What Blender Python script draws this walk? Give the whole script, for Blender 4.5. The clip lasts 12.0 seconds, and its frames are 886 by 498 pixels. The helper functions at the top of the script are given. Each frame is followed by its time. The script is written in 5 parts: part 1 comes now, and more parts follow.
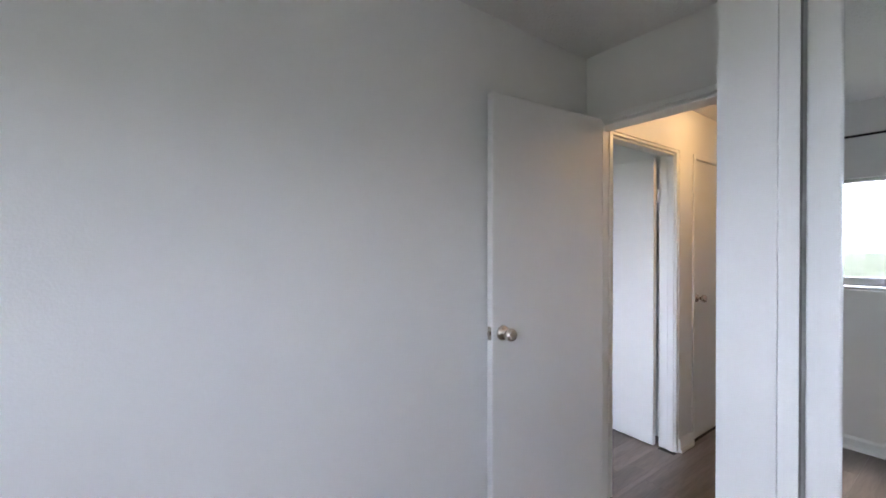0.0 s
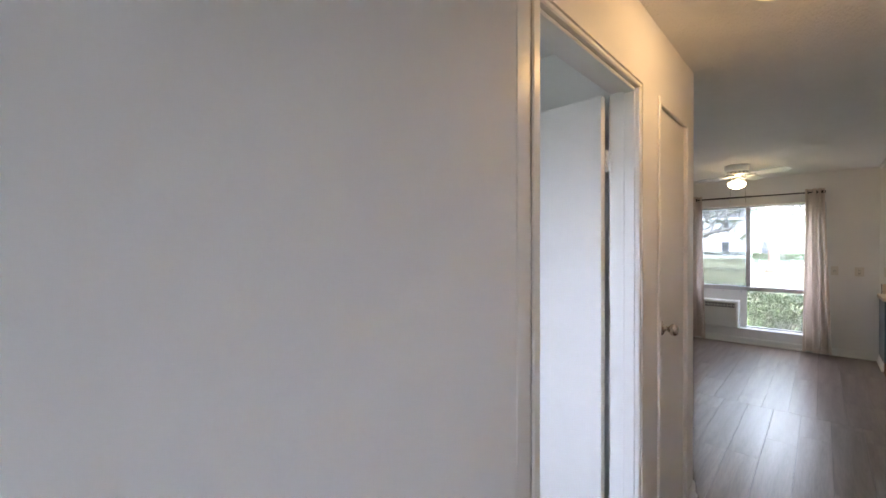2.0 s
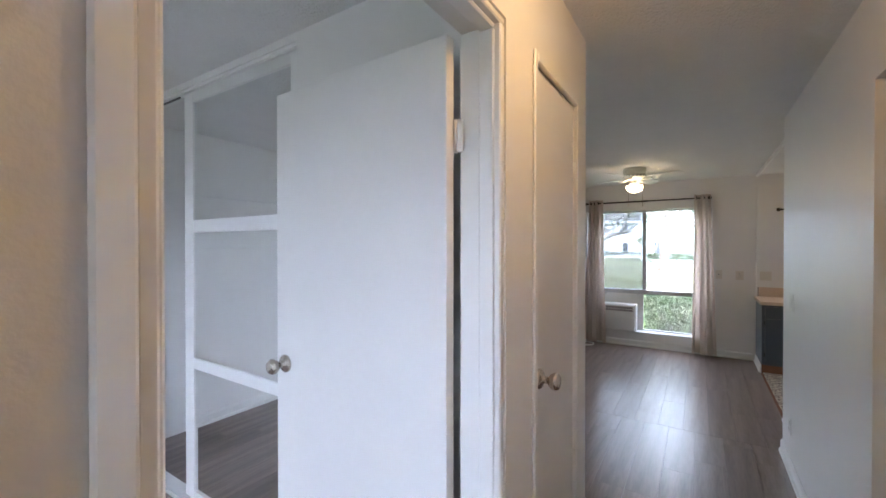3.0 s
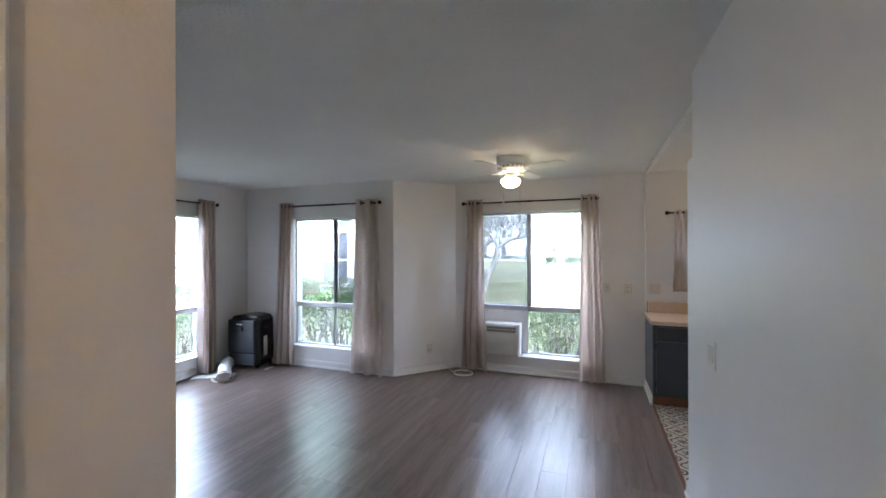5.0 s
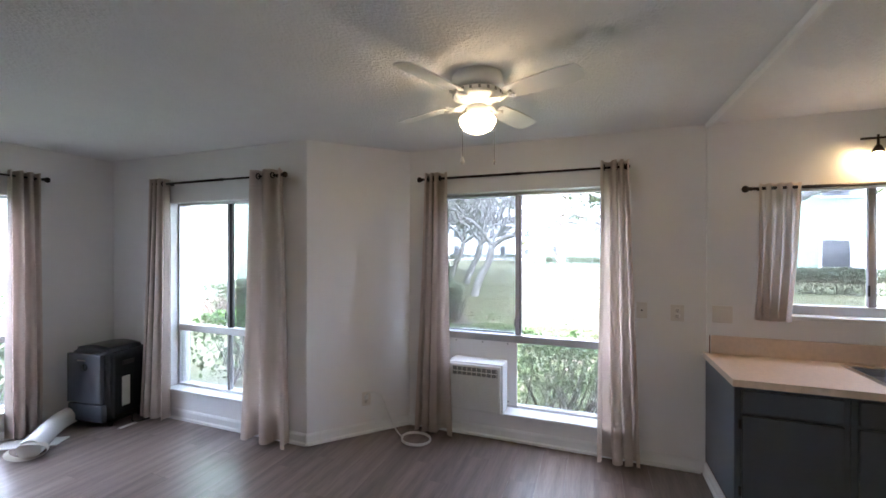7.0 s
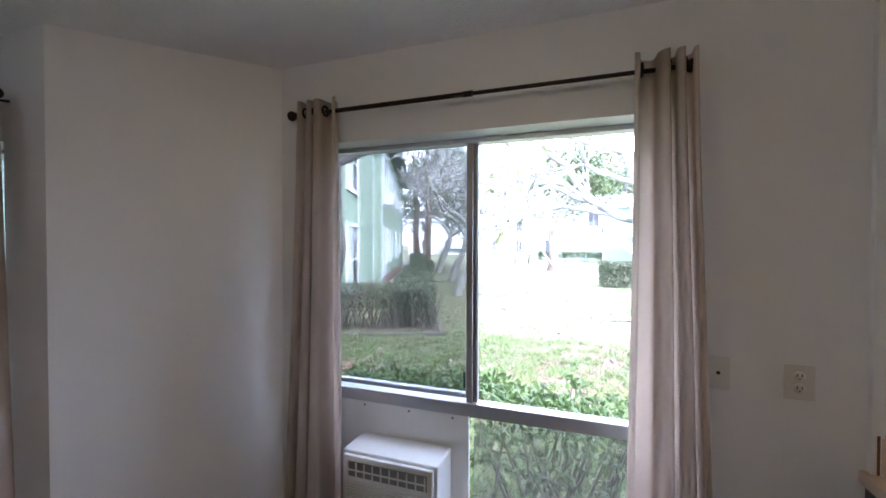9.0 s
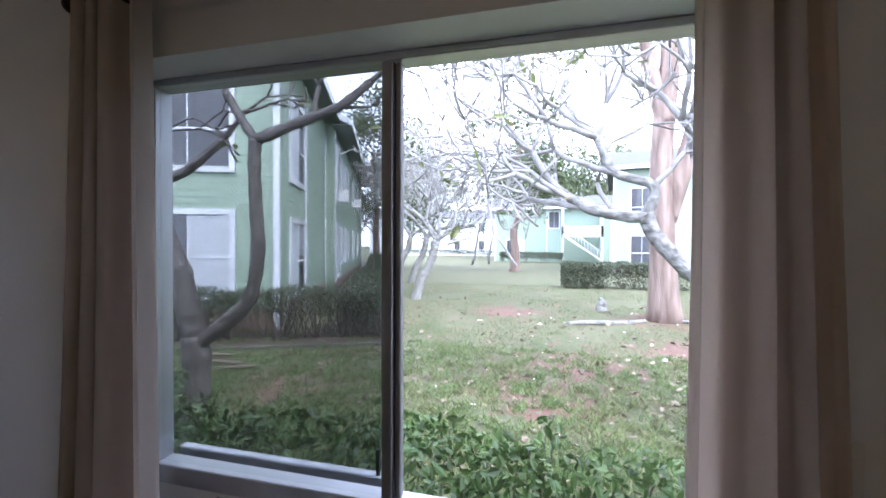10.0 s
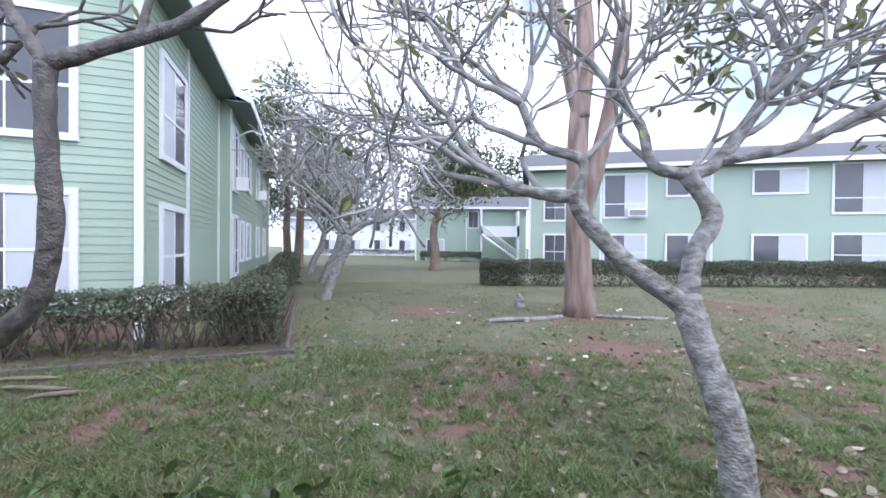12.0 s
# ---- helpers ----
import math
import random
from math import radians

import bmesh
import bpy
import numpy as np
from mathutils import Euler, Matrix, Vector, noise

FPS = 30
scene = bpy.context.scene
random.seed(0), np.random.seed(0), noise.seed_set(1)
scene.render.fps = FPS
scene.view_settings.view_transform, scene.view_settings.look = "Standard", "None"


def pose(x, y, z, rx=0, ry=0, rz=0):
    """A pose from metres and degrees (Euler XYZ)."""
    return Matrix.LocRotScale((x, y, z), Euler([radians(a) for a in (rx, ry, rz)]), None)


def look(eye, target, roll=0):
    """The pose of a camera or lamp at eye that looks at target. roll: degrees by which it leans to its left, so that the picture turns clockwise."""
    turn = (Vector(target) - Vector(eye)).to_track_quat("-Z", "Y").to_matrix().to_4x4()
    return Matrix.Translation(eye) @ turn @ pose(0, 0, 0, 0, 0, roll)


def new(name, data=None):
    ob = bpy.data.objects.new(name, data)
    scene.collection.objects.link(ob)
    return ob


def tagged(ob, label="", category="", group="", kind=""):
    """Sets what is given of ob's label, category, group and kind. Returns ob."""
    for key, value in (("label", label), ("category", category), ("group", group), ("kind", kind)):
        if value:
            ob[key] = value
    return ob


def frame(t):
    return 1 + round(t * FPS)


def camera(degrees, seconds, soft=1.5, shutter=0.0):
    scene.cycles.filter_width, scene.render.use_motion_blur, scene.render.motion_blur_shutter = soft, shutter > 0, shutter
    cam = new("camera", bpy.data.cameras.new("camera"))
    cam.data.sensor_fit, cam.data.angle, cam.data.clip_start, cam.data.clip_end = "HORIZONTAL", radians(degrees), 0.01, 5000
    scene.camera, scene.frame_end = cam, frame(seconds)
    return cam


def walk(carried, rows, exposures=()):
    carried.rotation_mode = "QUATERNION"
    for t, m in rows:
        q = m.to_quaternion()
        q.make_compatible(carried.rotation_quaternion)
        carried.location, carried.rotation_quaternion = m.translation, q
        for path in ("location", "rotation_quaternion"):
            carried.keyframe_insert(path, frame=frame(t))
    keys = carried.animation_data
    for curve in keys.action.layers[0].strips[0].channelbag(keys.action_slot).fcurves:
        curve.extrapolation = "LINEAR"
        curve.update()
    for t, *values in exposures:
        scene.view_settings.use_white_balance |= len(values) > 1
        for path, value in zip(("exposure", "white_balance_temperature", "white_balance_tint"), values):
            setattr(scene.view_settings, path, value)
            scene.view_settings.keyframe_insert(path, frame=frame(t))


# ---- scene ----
cam = camera(95.9, 12.0, soft=1.6)
PATH = [
    (0, (-0.155, -0.145, 1.437), (1.014, 1.477, 1.425), 0.0),
    (0.5, (0.157, 0.115, 1.420), (1.326, 1.738, 1.408), -0.1),
    (1, (0.461, 0.359, 1.411), (1.629, 1.983, 1.401), 0.0),
    (1.5, (0.730, 0.551, 1.415), (1.981, 2.111, 1.405), 0.0),
    (2, (1.055, 0.617, 1.439), (2.506, 1.993, 1.426), -0.1),
    (2.5, (1.435, 0.691, 1.458), (2.994, 1.944, 1.447), -0.1),
    (3, (1.815, 0.712, 1.496), (3.497, 1.794, 1.481), 0.0),
    (3.5, (2.219, 0.707, 1.546), (3.993, 1.630, 1.530), 0.1),
    (5.3, (3.603, 0.661, 1.556), (5.482, 1.347, 1.556), -0.1),
    (5.5, (3.792, 0.671, 1.555), (5.672, 1.355, 1.550), 0.0),
    (6, (4.283, 0.657, 1.567), (6.158, 1.352, 1.565), -0.1),
    (6.5, (4.734, 0.751, 1.565), (6.609, 1.446, 1.560), 0.0),
    (6.7, (4.907, 0.792, 1.555), (6.783, 1.486, 1.556), 0.0),
    (8.3, (6.181, 0.915, 1.584), (8.047, 1.634, 1.551), 0.2),
    (8.5, (6.357, 0.904, 1.578), (8.227, 1.612, 1.547), 0.1),
    (9, (6.769, 0.934, 1.558), (8.654, 1.602, 1.528), 0.1),
    (9.5, (7.151, 0.998, 1.549), (9.060, 1.592, 1.519), 0.2),
    (10, (7.514, 1.015, 1.522), (9.452, 1.507, 1.497), 0.2),
    (10.5, (7.802, 0.990, 1.503), (9.761, 1.392, 1.472), 0.6),
    (11, (8.052, 0.994, 1.438), (10.029, 1.295, 1.415), 0.6),
    (11.5, (8.207, 1.000, 1.383), (10.199, 1.179, 1.364), 0.5),
    (12, (8.284, 0.995, 1.371), (10.281, 1.101, 1.352), 0.5),
]
EXPOSURES = [(0, 4.18, 6650, 8), (1.0, 4.3, 6500, 8), (2.0, 4.26, 6550, 8), (2.5, 4.3, 6450, 8), (3.5, 4.28, 6000, 8), (5.5, 4.36, 5900, 8), (6.5, 4.28, 6100, 11), (8.5, 4.14, 6050, 11), (9.0, 3.84, 5950, 12),
    (9.5, 3.26, 6000, 13), (10.0, 2.55, 6100, 13), (10.5, 2.2, 6150, 14), (11.0, 1.7, 6250, 14), (12.0, 1.28, 6250, 14)]
walk(cam, [(t, look(eye, target, roll)) for t, eye, target, roll in PATH], EXPOSURES)

# ---- world and light ----
world = bpy.data.worlds.new("sky")
scene.world = world
world.use_nodes = True
wn, wl = world.node_tree.nodes, world.node_tree.links
wn.clear()
SKY, SKY_CLOUD, SUN = 0.10, 1.5, 0.7
w_out, w_bg = wn.new("ShaderNodeOutputWorld"), wn.new("ShaderNodeBackground")
w_sky = wn.new("ShaderNodeTexSky")
w_sky.sky_type, w_sky.sun_disc = "NISHITA", False
w_sky.sun_elevation, w_sky.sun_rotation = radians(52), radians(211)
w_mul = wn.new("ShaderNodeMix"); w_mul.data_type, w_mul.blend_type = "RGBA", "MULTIPLY"
w_mul.inputs["Factor"].default_value = 1.0
w_mul.inputs["B"].default_value = (SKY, SKY, SKY, 1)
w_tc, w_noise, w_ramp = wn.new("ShaderNodeTexCoord"), wn.new("ShaderNodeTexNoise"), wn.new("ShaderNodeMapRange")
w_noise.inputs["Scale"].default_value, w_noise.inputs["Detail"].default_value = 2.2, 6.0
w_ramp.inputs["From Min"].default_value, w_ramp.inputs["From Max"].default_value = 0.34, 0.56
w_ramp.inputs["To Min"].default_value, w_ramp.inputs["To Max"].default_value = 0.16, 1.0
w_mix = wn.new("ShaderNodeMix"); w_mix.data_type = "RGBA"
# the cloud bank thins towards the south-east
w_dot, w_thin, w_sub = wn.new("ShaderNodeVectorMath"), wn.new("ShaderNodeMapRange"), wn.new("ShaderNodeMath")
w_dot.operation, w_sub.operation = "DOT_PRODUCT", "SUBTRACT"
w_dot.inputs[1].default_value = Vector((0.66, -0.60, 0.45)).normalized()
w_thin.inputs["From Min"].default_value, w_thin.inputs["From Max"].default_value = 0.80, 0.98
w_thin.inputs["To Min"].default_value, w_thin.inputs["To Max"].default_value = 0.0, 0.20
w_mix.inputs["B"].default_value = (SKY_CLOUD * 0.94, SKY_CLOUD, SKY_CLOUD * 1.28, 1)
wl.new(w_sky.outputs[0], w_mul.inputs["A"])
wl.new(w_tc.outputs["Generated"], w_noise.inputs["Vector"])
wl.new(w_tc.outputs["Generated"], w_dot.inputs[0])
wl.new(w_dot.outputs["Value"], w_thin.inputs["Value"])
wl.new(w_noise.outputs["Fac"], w_sub.inputs[0])
wl.new(w_thin.outputs[0], w_sub.inputs[1])
wl.new(w_sub.outputs[0], w_ramp.inputs["Value"])
wl.new(w_ramp.outputs[0], w_mix.inputs["Factor"])
wl.new(w_mul.outputs["Result"], w_mix.inputs["A"])
wl.new(w_mix.outputs["Result"], w_bg.inputs["Color"])
wl.new(w_bg.outputs[0], w_out.inputs["Surface"])
sun = new("sun", bpy.data.lights.new("sun", "SUN"))
sun.data.energy, sun.data.angle, sun.data.color = SUN, radians(20), (1.0, 0.96, 0.9)
sun.matrix_world = look((-6.3, -10.5, 15.7), (0, 0, 0))
LAMP_HALL, LAMP_FAN, LAMP_KITCHEN = 0.09, 1.7, 22.0
hall_bulb = new("hall_bulb", bpy.data.lights.new("hall_bulb", "POINT"))
hall_bulb.data.energy, hall_bulb.data.color, hall_bulb.data.shadow_soft_size = 0.52, (1.0, 0.60, 0.29), 0.03
hall_bulb.location = (2.80, 0.69, 2.285)

# ---- tools ----
G = -0.15          # level of the lawn
CEIL = 2.42
rnd = random.Random(7)


def mat(name, color, rough=0.6, metal=0.0, var=0.08, scale=6.0, bump=0.0, bump_scale=80.0, color2=None, emit=0.0, spec=0.5, island=0.0, objvar=0.0, stretch=(1, 1, 1), transl=0.0):
    m = bpy.data.materials.new(name)
    m.use_nodes = True
    n, l = m.node_tree.nodes, m.node_tree.links
    b = n["Principled BSDF"]
    b.inputs["Roughness"].default_value, b.inputs["Metallic"].default_value = rough, metal
    b.inputs["Specular IOR Level"].default_value = spec
    tc, mp = n.new("ShaderNodeTexCoord"), n.new("ShaderNodeMapping")
    mp.inputs["Scale"].default_value = stretch
    l.new(tc.outputs["Object"], mp.inputs["Vector"])
    t1, t2 = n.new("ShaderNodeTexNoise"), n.new("ShaderNodeTexNoise")
    t1.inputs["Scale"].default_value, t1.inputs["Detail"].default_value = scale, 4
    t2.inputs["Scale"].default_value, t2.inputs["Detail"].default_value = scale * 9, 3
    l.new(mp.outputs[0], t1.inputs["Vector"]), l.new(mp.outputs[0], t2.inputs["Vector"])
    add = n.new("ShaderNodeMath"); add.operation = "MULTIPLY_ADD"
    add.inputs[1].default_value = 0.4
    l.new(t2.outputs["Fac"], add.inputs[0]), l.new(t1.outputs["Fac"], add.inputs[2])
    fac = add.outputs[0]
    rng = n.new("ShaderNodeMapRange")
    rng.inputs["From Min"].default_value, rng.inputs["From Max"].default_value = 0.45, 0.95
    l.new(fac, rng.inputs["Value"])
    mix = n.new("ShaderNodeMix"); mix.data_type = "RGBA"
    c2 = color2 or [c * (1 - 2 * var) for c in color]
    mix.inputs["A"].default_value, mix.inputs["B"].default_value = (*color, 1), (*c2, 1)
    l.new(rng.outputs[0], mix.inputs["Factor"])
    out = mix.outputs["Result"]
    for amount, node, sock in ((island, "ShaderNodeNewGeometry", "Random Per Island"), (objvar, "ShaderNodeObjectInfo", "Random")):
        if amount:
            g, r, hs = n.new(node), n.new("ShaderNodeMapRange"), n.new("ShaderNodeHueSaturation")
            r.inputs["To Min"].default_value, r.inputs["To Max"].default_value = 1 - amount, 1 + amount
            l.new(g.outputs[sock], r.inputs["Value"]), l.new(r.outputs[0], hs.inputs["Value"])
            l.new(out, hs.inputs["Color"])
            out = hs.outputs["Color"]
    l.new(out, b.inputs["Base Color"])
    if emit:
        l.new(out, b.inputs["Emission Color"])
        b.inputs["Emission Strength"].default_value = emit
    if bump:
        t3, bp = n.new("ShaderNodeTexNoise"), n.new("ShaderNodeBump")
        t3.inputs["Scale"].default_value, t3.inputs["Detail"].default_value = bump_scale, 3
        bp.inputs["Strength"].default_value, bp.inputs["Distance"].default_value = bump, 0.02
        l.new(mp.outputs[0], t3.inputs["Vector"]), l.new(t3.outputs["Fac"], bp.inputs["Height"])
        l.new(bp.outputs[0], b.inputs["Normal"])
    if transl:
        tr, ms = n.new("ShaderNodeBsdfTranslucent"), n.new("ShaderNodeMixShader")
        ms.inputs[0].default_value = transl
        l.new(out, tr.inputs["Color"])
        l.new(b.outputs[0], ms.inputs[1]), l.new(tr.outputs[0], ms.inputs[2])
        l.new(ms.outputs[0], n["Material Output"].inputs["Surface"])
    return m


def see_through(name, tint, gloss=1.0, dull=0.0, dull_color=(0.5, 0.5, 0.5)):
    """Thin glass or mesh: straight transmission, with grazing gloss and some dull cover."""
    m = bpy.data.materials.new(name)
    m.use_nodes = True
    n, l = m.node_tree.nodes, m.node_tree.links
    n.clear()
    out, tr, gl, fr, mx = (n.new("ShaderNode" + k) for k in ("OutputMaterial", "BsdfTransparent", "BsdfGlossy", "LayerWeight", "MixShader"))
    tr.inputs[0].default_value, gl.inputs["Roughness"].default_value = (*tint, 1), 0.02
    fr.inputs["Blend"].default_value = 0.5
    pw, ma = n.new("ShaderNodeMath"), n.new("ShaderNodeMath")
    pw.operation, ma.operation = "POWER", "MULTIPLY_ADD"
    pw.inputs[1].default_value = 5.0
    ma.inputs[1].default_value, ma.inputs[2].default_value = 0.45 * gloss, 0.025 * gloss
    l.new(fr.outputs["Facing"], pw.inputs[0]), l.new(pw.outputs[0], ma.inputs[0])
    base = tr.outputs[0]
    if dull:
        df, m2 = n.new("ShaderNodeBsdfDiffuse"), n.new("ShaderNodeMixShader")
        df.inputs[0].default_value, m2.inputs[0].default_value = (*dull_color, 1), dull
        l.new(base, m2.inputs[1]), l.new(df.outputs[0], m2.inputs[2])
        base = m2.outputs[0]
    l.new(ma.outputs[0], mx.inputs[0]), l.new(base, mx.inputs[1]), l.new(gl.outputs[0], mx.inputs[2])
    l.new(mx.outputs[0], out.inputs["Surface"])
    return m


def thing(name, label="", category="", m=None, group="", kind=""):
    ob = new(name)
    ob.empty_display_size = 0.1
    if m is not None:
        ob.matrix_world = m
    return tagged(ob, label, category, group, kind)


def link(name, mesh, material, parent=None, label=""):
    ob = new(name, mesh)
    if material and not mesh.materials:
        mesh.materials.append(material)
    if parent:
        ob.parent = parent
    if label:
        ob["label"] = label
    return ob


def part(name, bm, material, parent=None, label="", smooth=False):
    mesh = bpy.data.meshes.new(name)
    bmesh.ops.recalc_face_normals(bm, faces=bm.faces)
    if smooth:
        for f in bm.faces:
            f.smooth = True
    bm.to_mesh(mesh)
    bm.free()
    return link(name, mesh, material, parent, label)


def B(*boxes, bevel=0.0, seg=2):
    """Boxes (x0, x1, y0, y1, z0, z1) in one bmesh."""
    bm = bmesh.new()
    for x0, x1, y0, y1, z0, z1 in boxes:
        v = bmesh.ops.create_cube(bm, size=1)["verts"]
        bmesh.ops.transform(bm, matrix=Matrix.Translation(((x0 + x1) / 2, (y0 + y1) / 2, (z0 + z1) / 2)) @ Matrix.Diagonal((abs(x1 - x0), abs(y1 - y0), abs(z1 - z0), 1)), verts=v)
    if bevel:
        bmesh.ops.bevel(bm, geom=bm.edges[:], offset=bevel, segments=seg, profile=0.6, affect="EDGES")
    return bm


def S(*boxes):
    """The union of upright boxes as one welded solid."""
    cuts = [sorted({round(v, 4) for b in boxes for v in b[2 * k:2 * k + 2]}) for k in range(3)]
    nx, ny, nz = (len(c) - 1 for c in cuts)
    mid = lambda k, i: (cuts[k][i] + cuts[k][i + 1]) / 2
    full = {(i, j, k) for i in range(nx) for j in range(ny) for k in range(nz)
            if any(b[0] < mid(0, i) < b[1] and b[2] < mid(1, j) < b[3] and b[4] < mid(2, k) < b[5] for b in boxes)}
    bm, verts = bmesh.new(), {}

    def vert(key):
        if key not in verts:
            verts[key] = bm.verts.new([cuts[a][key[a]] for a in range(3)])
        return verts[key]
    for c in full:
        for axis in range(3):
            u, w = (axis + 1) % 3, (axis + 2) % 3
            for side in (0, 1):
                near = list(c)
                near[axis] += 1 if side else -1
                if tuple(near) in full:
                    continue
                ring = []
                for du, dw in ((0, 0), (1, 0), (1, 1), (0, 1)):
                    key = list(c)
                    key[axis] += side
                    key[u] += du
                    key[w] += dw
                    ring.append(vert(tuple(key)))
                bm.faces.new(ring if side else ring[::-1])
    return bm


def tube(bm, pts, radii, segs=8, cap=True):
    pts = [Vector(p) for p in pts]
    rings, side = [], None
    for i, p in enumerate(pts):
        d = (pts[min(i + 1, len(pts) - 1)] - pts[max(i - 1, 0)]).normalized()
        if side is None:
            side = d.orthogonal().normalized()
        side = (side - d * side.dot(d)).normalized()
        up = d.cross(side)
        r = radii[i] if hasattr(radii, "__len__") else radii
        rings.append([bm.verts.new(p + r * (math.cos(a) * side + math.sin(a) * up)) for a in (2 * math.pi * k / segs for k in range(segs))])
    for a, b in zip(rings, rings[1:]):
        for k in range(segs):
            bm.faces.new((a[k], a[(k + 1) % segs], b[(k + 1) % segs], b[k])).smooth = True
    if cap:
        bm.faces.new(rings[0][::-1]), bm.faces.new(rings[-1])
    return bm


def T(pts, radii, segs=8):
    return tube(bmesh.new(), pts, radii, segs)


def lathe(profile, m=Matrix(), segs=24):
    """A turned shape from (radius, height) pairs, round the z axis of m."""
    bm = bmesh.new()
    rings = [[bm.verts.new(m @ Vector((max(r, 0.0004) * math.cos(2 * math.pi * k / segs), max(r, 0.0004) * math.sin(2 * math.pi * k / segs), h))) for k in range(segs)] for r, h in profile]
    for a, b in zip(rings, rings[1:]):
        for k in range(segs):
            bm.faces.new((a[k], a[(k + 1) % segs], b[(k + 1) % segs], b[k])).smooth = True
    bm.faces.new(rings[0][::-1]), bm.faces.new(rings[-1])
    return bm


def smooth_line(pts, n=6):
    """Catmull-Rom through a few points."""
    p = [Vector(q) for q in pts]
    p = [2 * p[0] - p[1], *p, 2 * p[-1] - p[-2]]
    out = []
    for i in range(1, len(p) - 2):
        for k in range(n):
            t = k / n
            out.append(0.5 * (2 * p[i] + (p[i + 1] - p[i - 1]) * t + (2 * p[i - 1] - 5 * p[i] + 4 * p[i + 1] - p[i + 2]) * t * t + (3 * p[i] - p[i - 1] - 3 * p[i + 1] + p[i + 2]) * t ** 3))
    return out + [p[-2]]


def structure(name, bm, material, label, category):
    return tagged(part(name, bm, material), label, category, kind="structure")


# ---- materials ----
M_WALL = mat("wall_paint", (0.82, 0.81, 0.80), 0.38, var=0.02, scale=1.2, bump=0.06, bump_scale=130)
M_CEIL = mat("ceiling_texture", (0.80, 0.79, 0.78), 0.85, var=0.03, scale=1.5, bump=0.55, bump_scale=75)
M_TRIM = mat("trim_paint", (0.82, 0.82, 0.81), 0.35, var=0.02, scale=3)
M_DOOR = mat("door_paint", (0.80, 0.79, 0.78), 0.4, var=0.02, scale=2, bump=0.03, bump_scale=120)
M_PLANK = mat("vinyl_plank", (0.235, 0.182, 0.155), 0.30, color2=(0.085, 0.060, 0.049), scale=2.4, stretch=(0.45, 6, 1), objvar=0.2, bump=0.05, bump_scale=26, spec=0.75)
M_SUB = mat("underlay", (0.05, 0.045, 0.04), 0.9)
M_NICKEL = mat("satin_nickel", (0.62, 0.56, 0.50), 0.25, 1.0, var=0.05)
M_ALU = mat("aluminium", (0.62, 0.62, 0.63), 0.38, 0.85, var=0.05)
# mullions darker than the frame: the dark room's reflection put into their colour
M_MULL = mat("room_darkened_aluminium", (0.40, 0.385, 0.39), 0.5, 0.4, var=0.08)
M_ALU_DARK = mat("dark_track", (0.04, 0.04, 0.045), 0.5, 0.3)
M_BRONZE = mat("dark_bronze", (0.035, 0.026, 0.022), 0.4, 0.7)
M_CURTAIN = mat("linen_curtain", (0.68, 0.585, 0.52), 0.6, var=0.025, scale=6, stretch=(1, 1, 0.3), bump=0.08, bump_scale=220, transl=0.12)
M_CAFE = mat("sheer_cotton", (0.80, 0.72, 0.66), 0.85, var=0.03, scale=8, transl=0.5)
M_WHITE = mat("white_plastic", (0.80, 0.80, 0.78), 0.4, var=0.03)
M_OFFWHITE = mat("ivory_plate", (0.74, 0.70, 0.64), 0.4, var=0.03)
M_GREYPL = mat("grey_vent", (0.25, 0.25, 0.25), 0.5)
M_BLACK = mat("black_slot", (0.012, 0.012, 0.012), 0.6)
M_CHAR = mat("charcoal_plastic", (0.022, 0.024, 0.028), 0.22, var=0.1, scale=3)
M_CHAR2 = mat("charcoal_gloss", (0.055, 0.062, 0.076), 0.16, var=0.1, scale=3)
M_CABINET = mat("slate_blue_paint", (0.060, 0.072, 0.092), 0.35, var=0.06, scale=5)
M_COUNTER = mat("peach_laminate", (0.72, 0.56, 0.44), 0.35, var=0.06, scale=40)
M_KICK = mat("red_brown_kick", (0.20, 0.075, 0.035), 0.6, var=0.15)
M_STEEL = mat("stainless", (0.60, 0.60, 0.60), 0.22, 1.0, var=0.04)
M_MIRROR = mat("mirror", (0.86, 0.88, 0.88), 0.01, 1.0, var=0.0)
M_GLASS = see_through("window_glass", (0.95, 0.965, 0.96))
M_DUSTY = see_through("dusty_glass", (0.88, 0.90, 0.89), 1.0, 0.20, (0.72, 0.72, 0.70))
M_SCREEN = see_through("insect_screen", (0.60, 0.61, 0.61), 0.0, 0.12, (0.25, 0.26, 0.27))
M_LAMP = mat("lamp_glass", (1.0, 0.80, 0.42), 0.3, var=0.05, emit=LAMP_HALL)
M_FANLAMP = mat("fan_bowl", (1.0, 0.74, 0.44), 0.3, var=0.02, emit=LAMP_FAN)
M_KLAMP = mat("kitchen_bulb", (1.0, 0.66, 0.32), 0.3, var=0.02, emit=LAMP_KITCHEN)
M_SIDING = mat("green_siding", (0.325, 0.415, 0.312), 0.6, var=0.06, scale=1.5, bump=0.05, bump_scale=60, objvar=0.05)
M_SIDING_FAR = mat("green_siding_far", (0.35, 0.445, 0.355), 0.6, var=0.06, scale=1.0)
M_PALE = mat("pale_green_wall", (0.27, 0.33, 0.31), 0.6, var=0.05)
M_EXTRIM = mat("white_trim_outside", (0.72, 0.74, 0.76), 0.55, var=0.05)
M_ROOF = mat("grey_shingle", (0.13, 0.13, 0.135), 0.9, var=0.2, scale=6, bump=0.4, bump_scale=20)
# soffit green at about half the siding's value
M_SOFFIT = mat("soffit_dark_green", (0.16, 0.20, 0.18), 0.8, var=0.1)
M_EXGLASS = mat("outside_window_glass", (0.10, 0.105, 0.115), 0.06, var=0.2, scale=1)
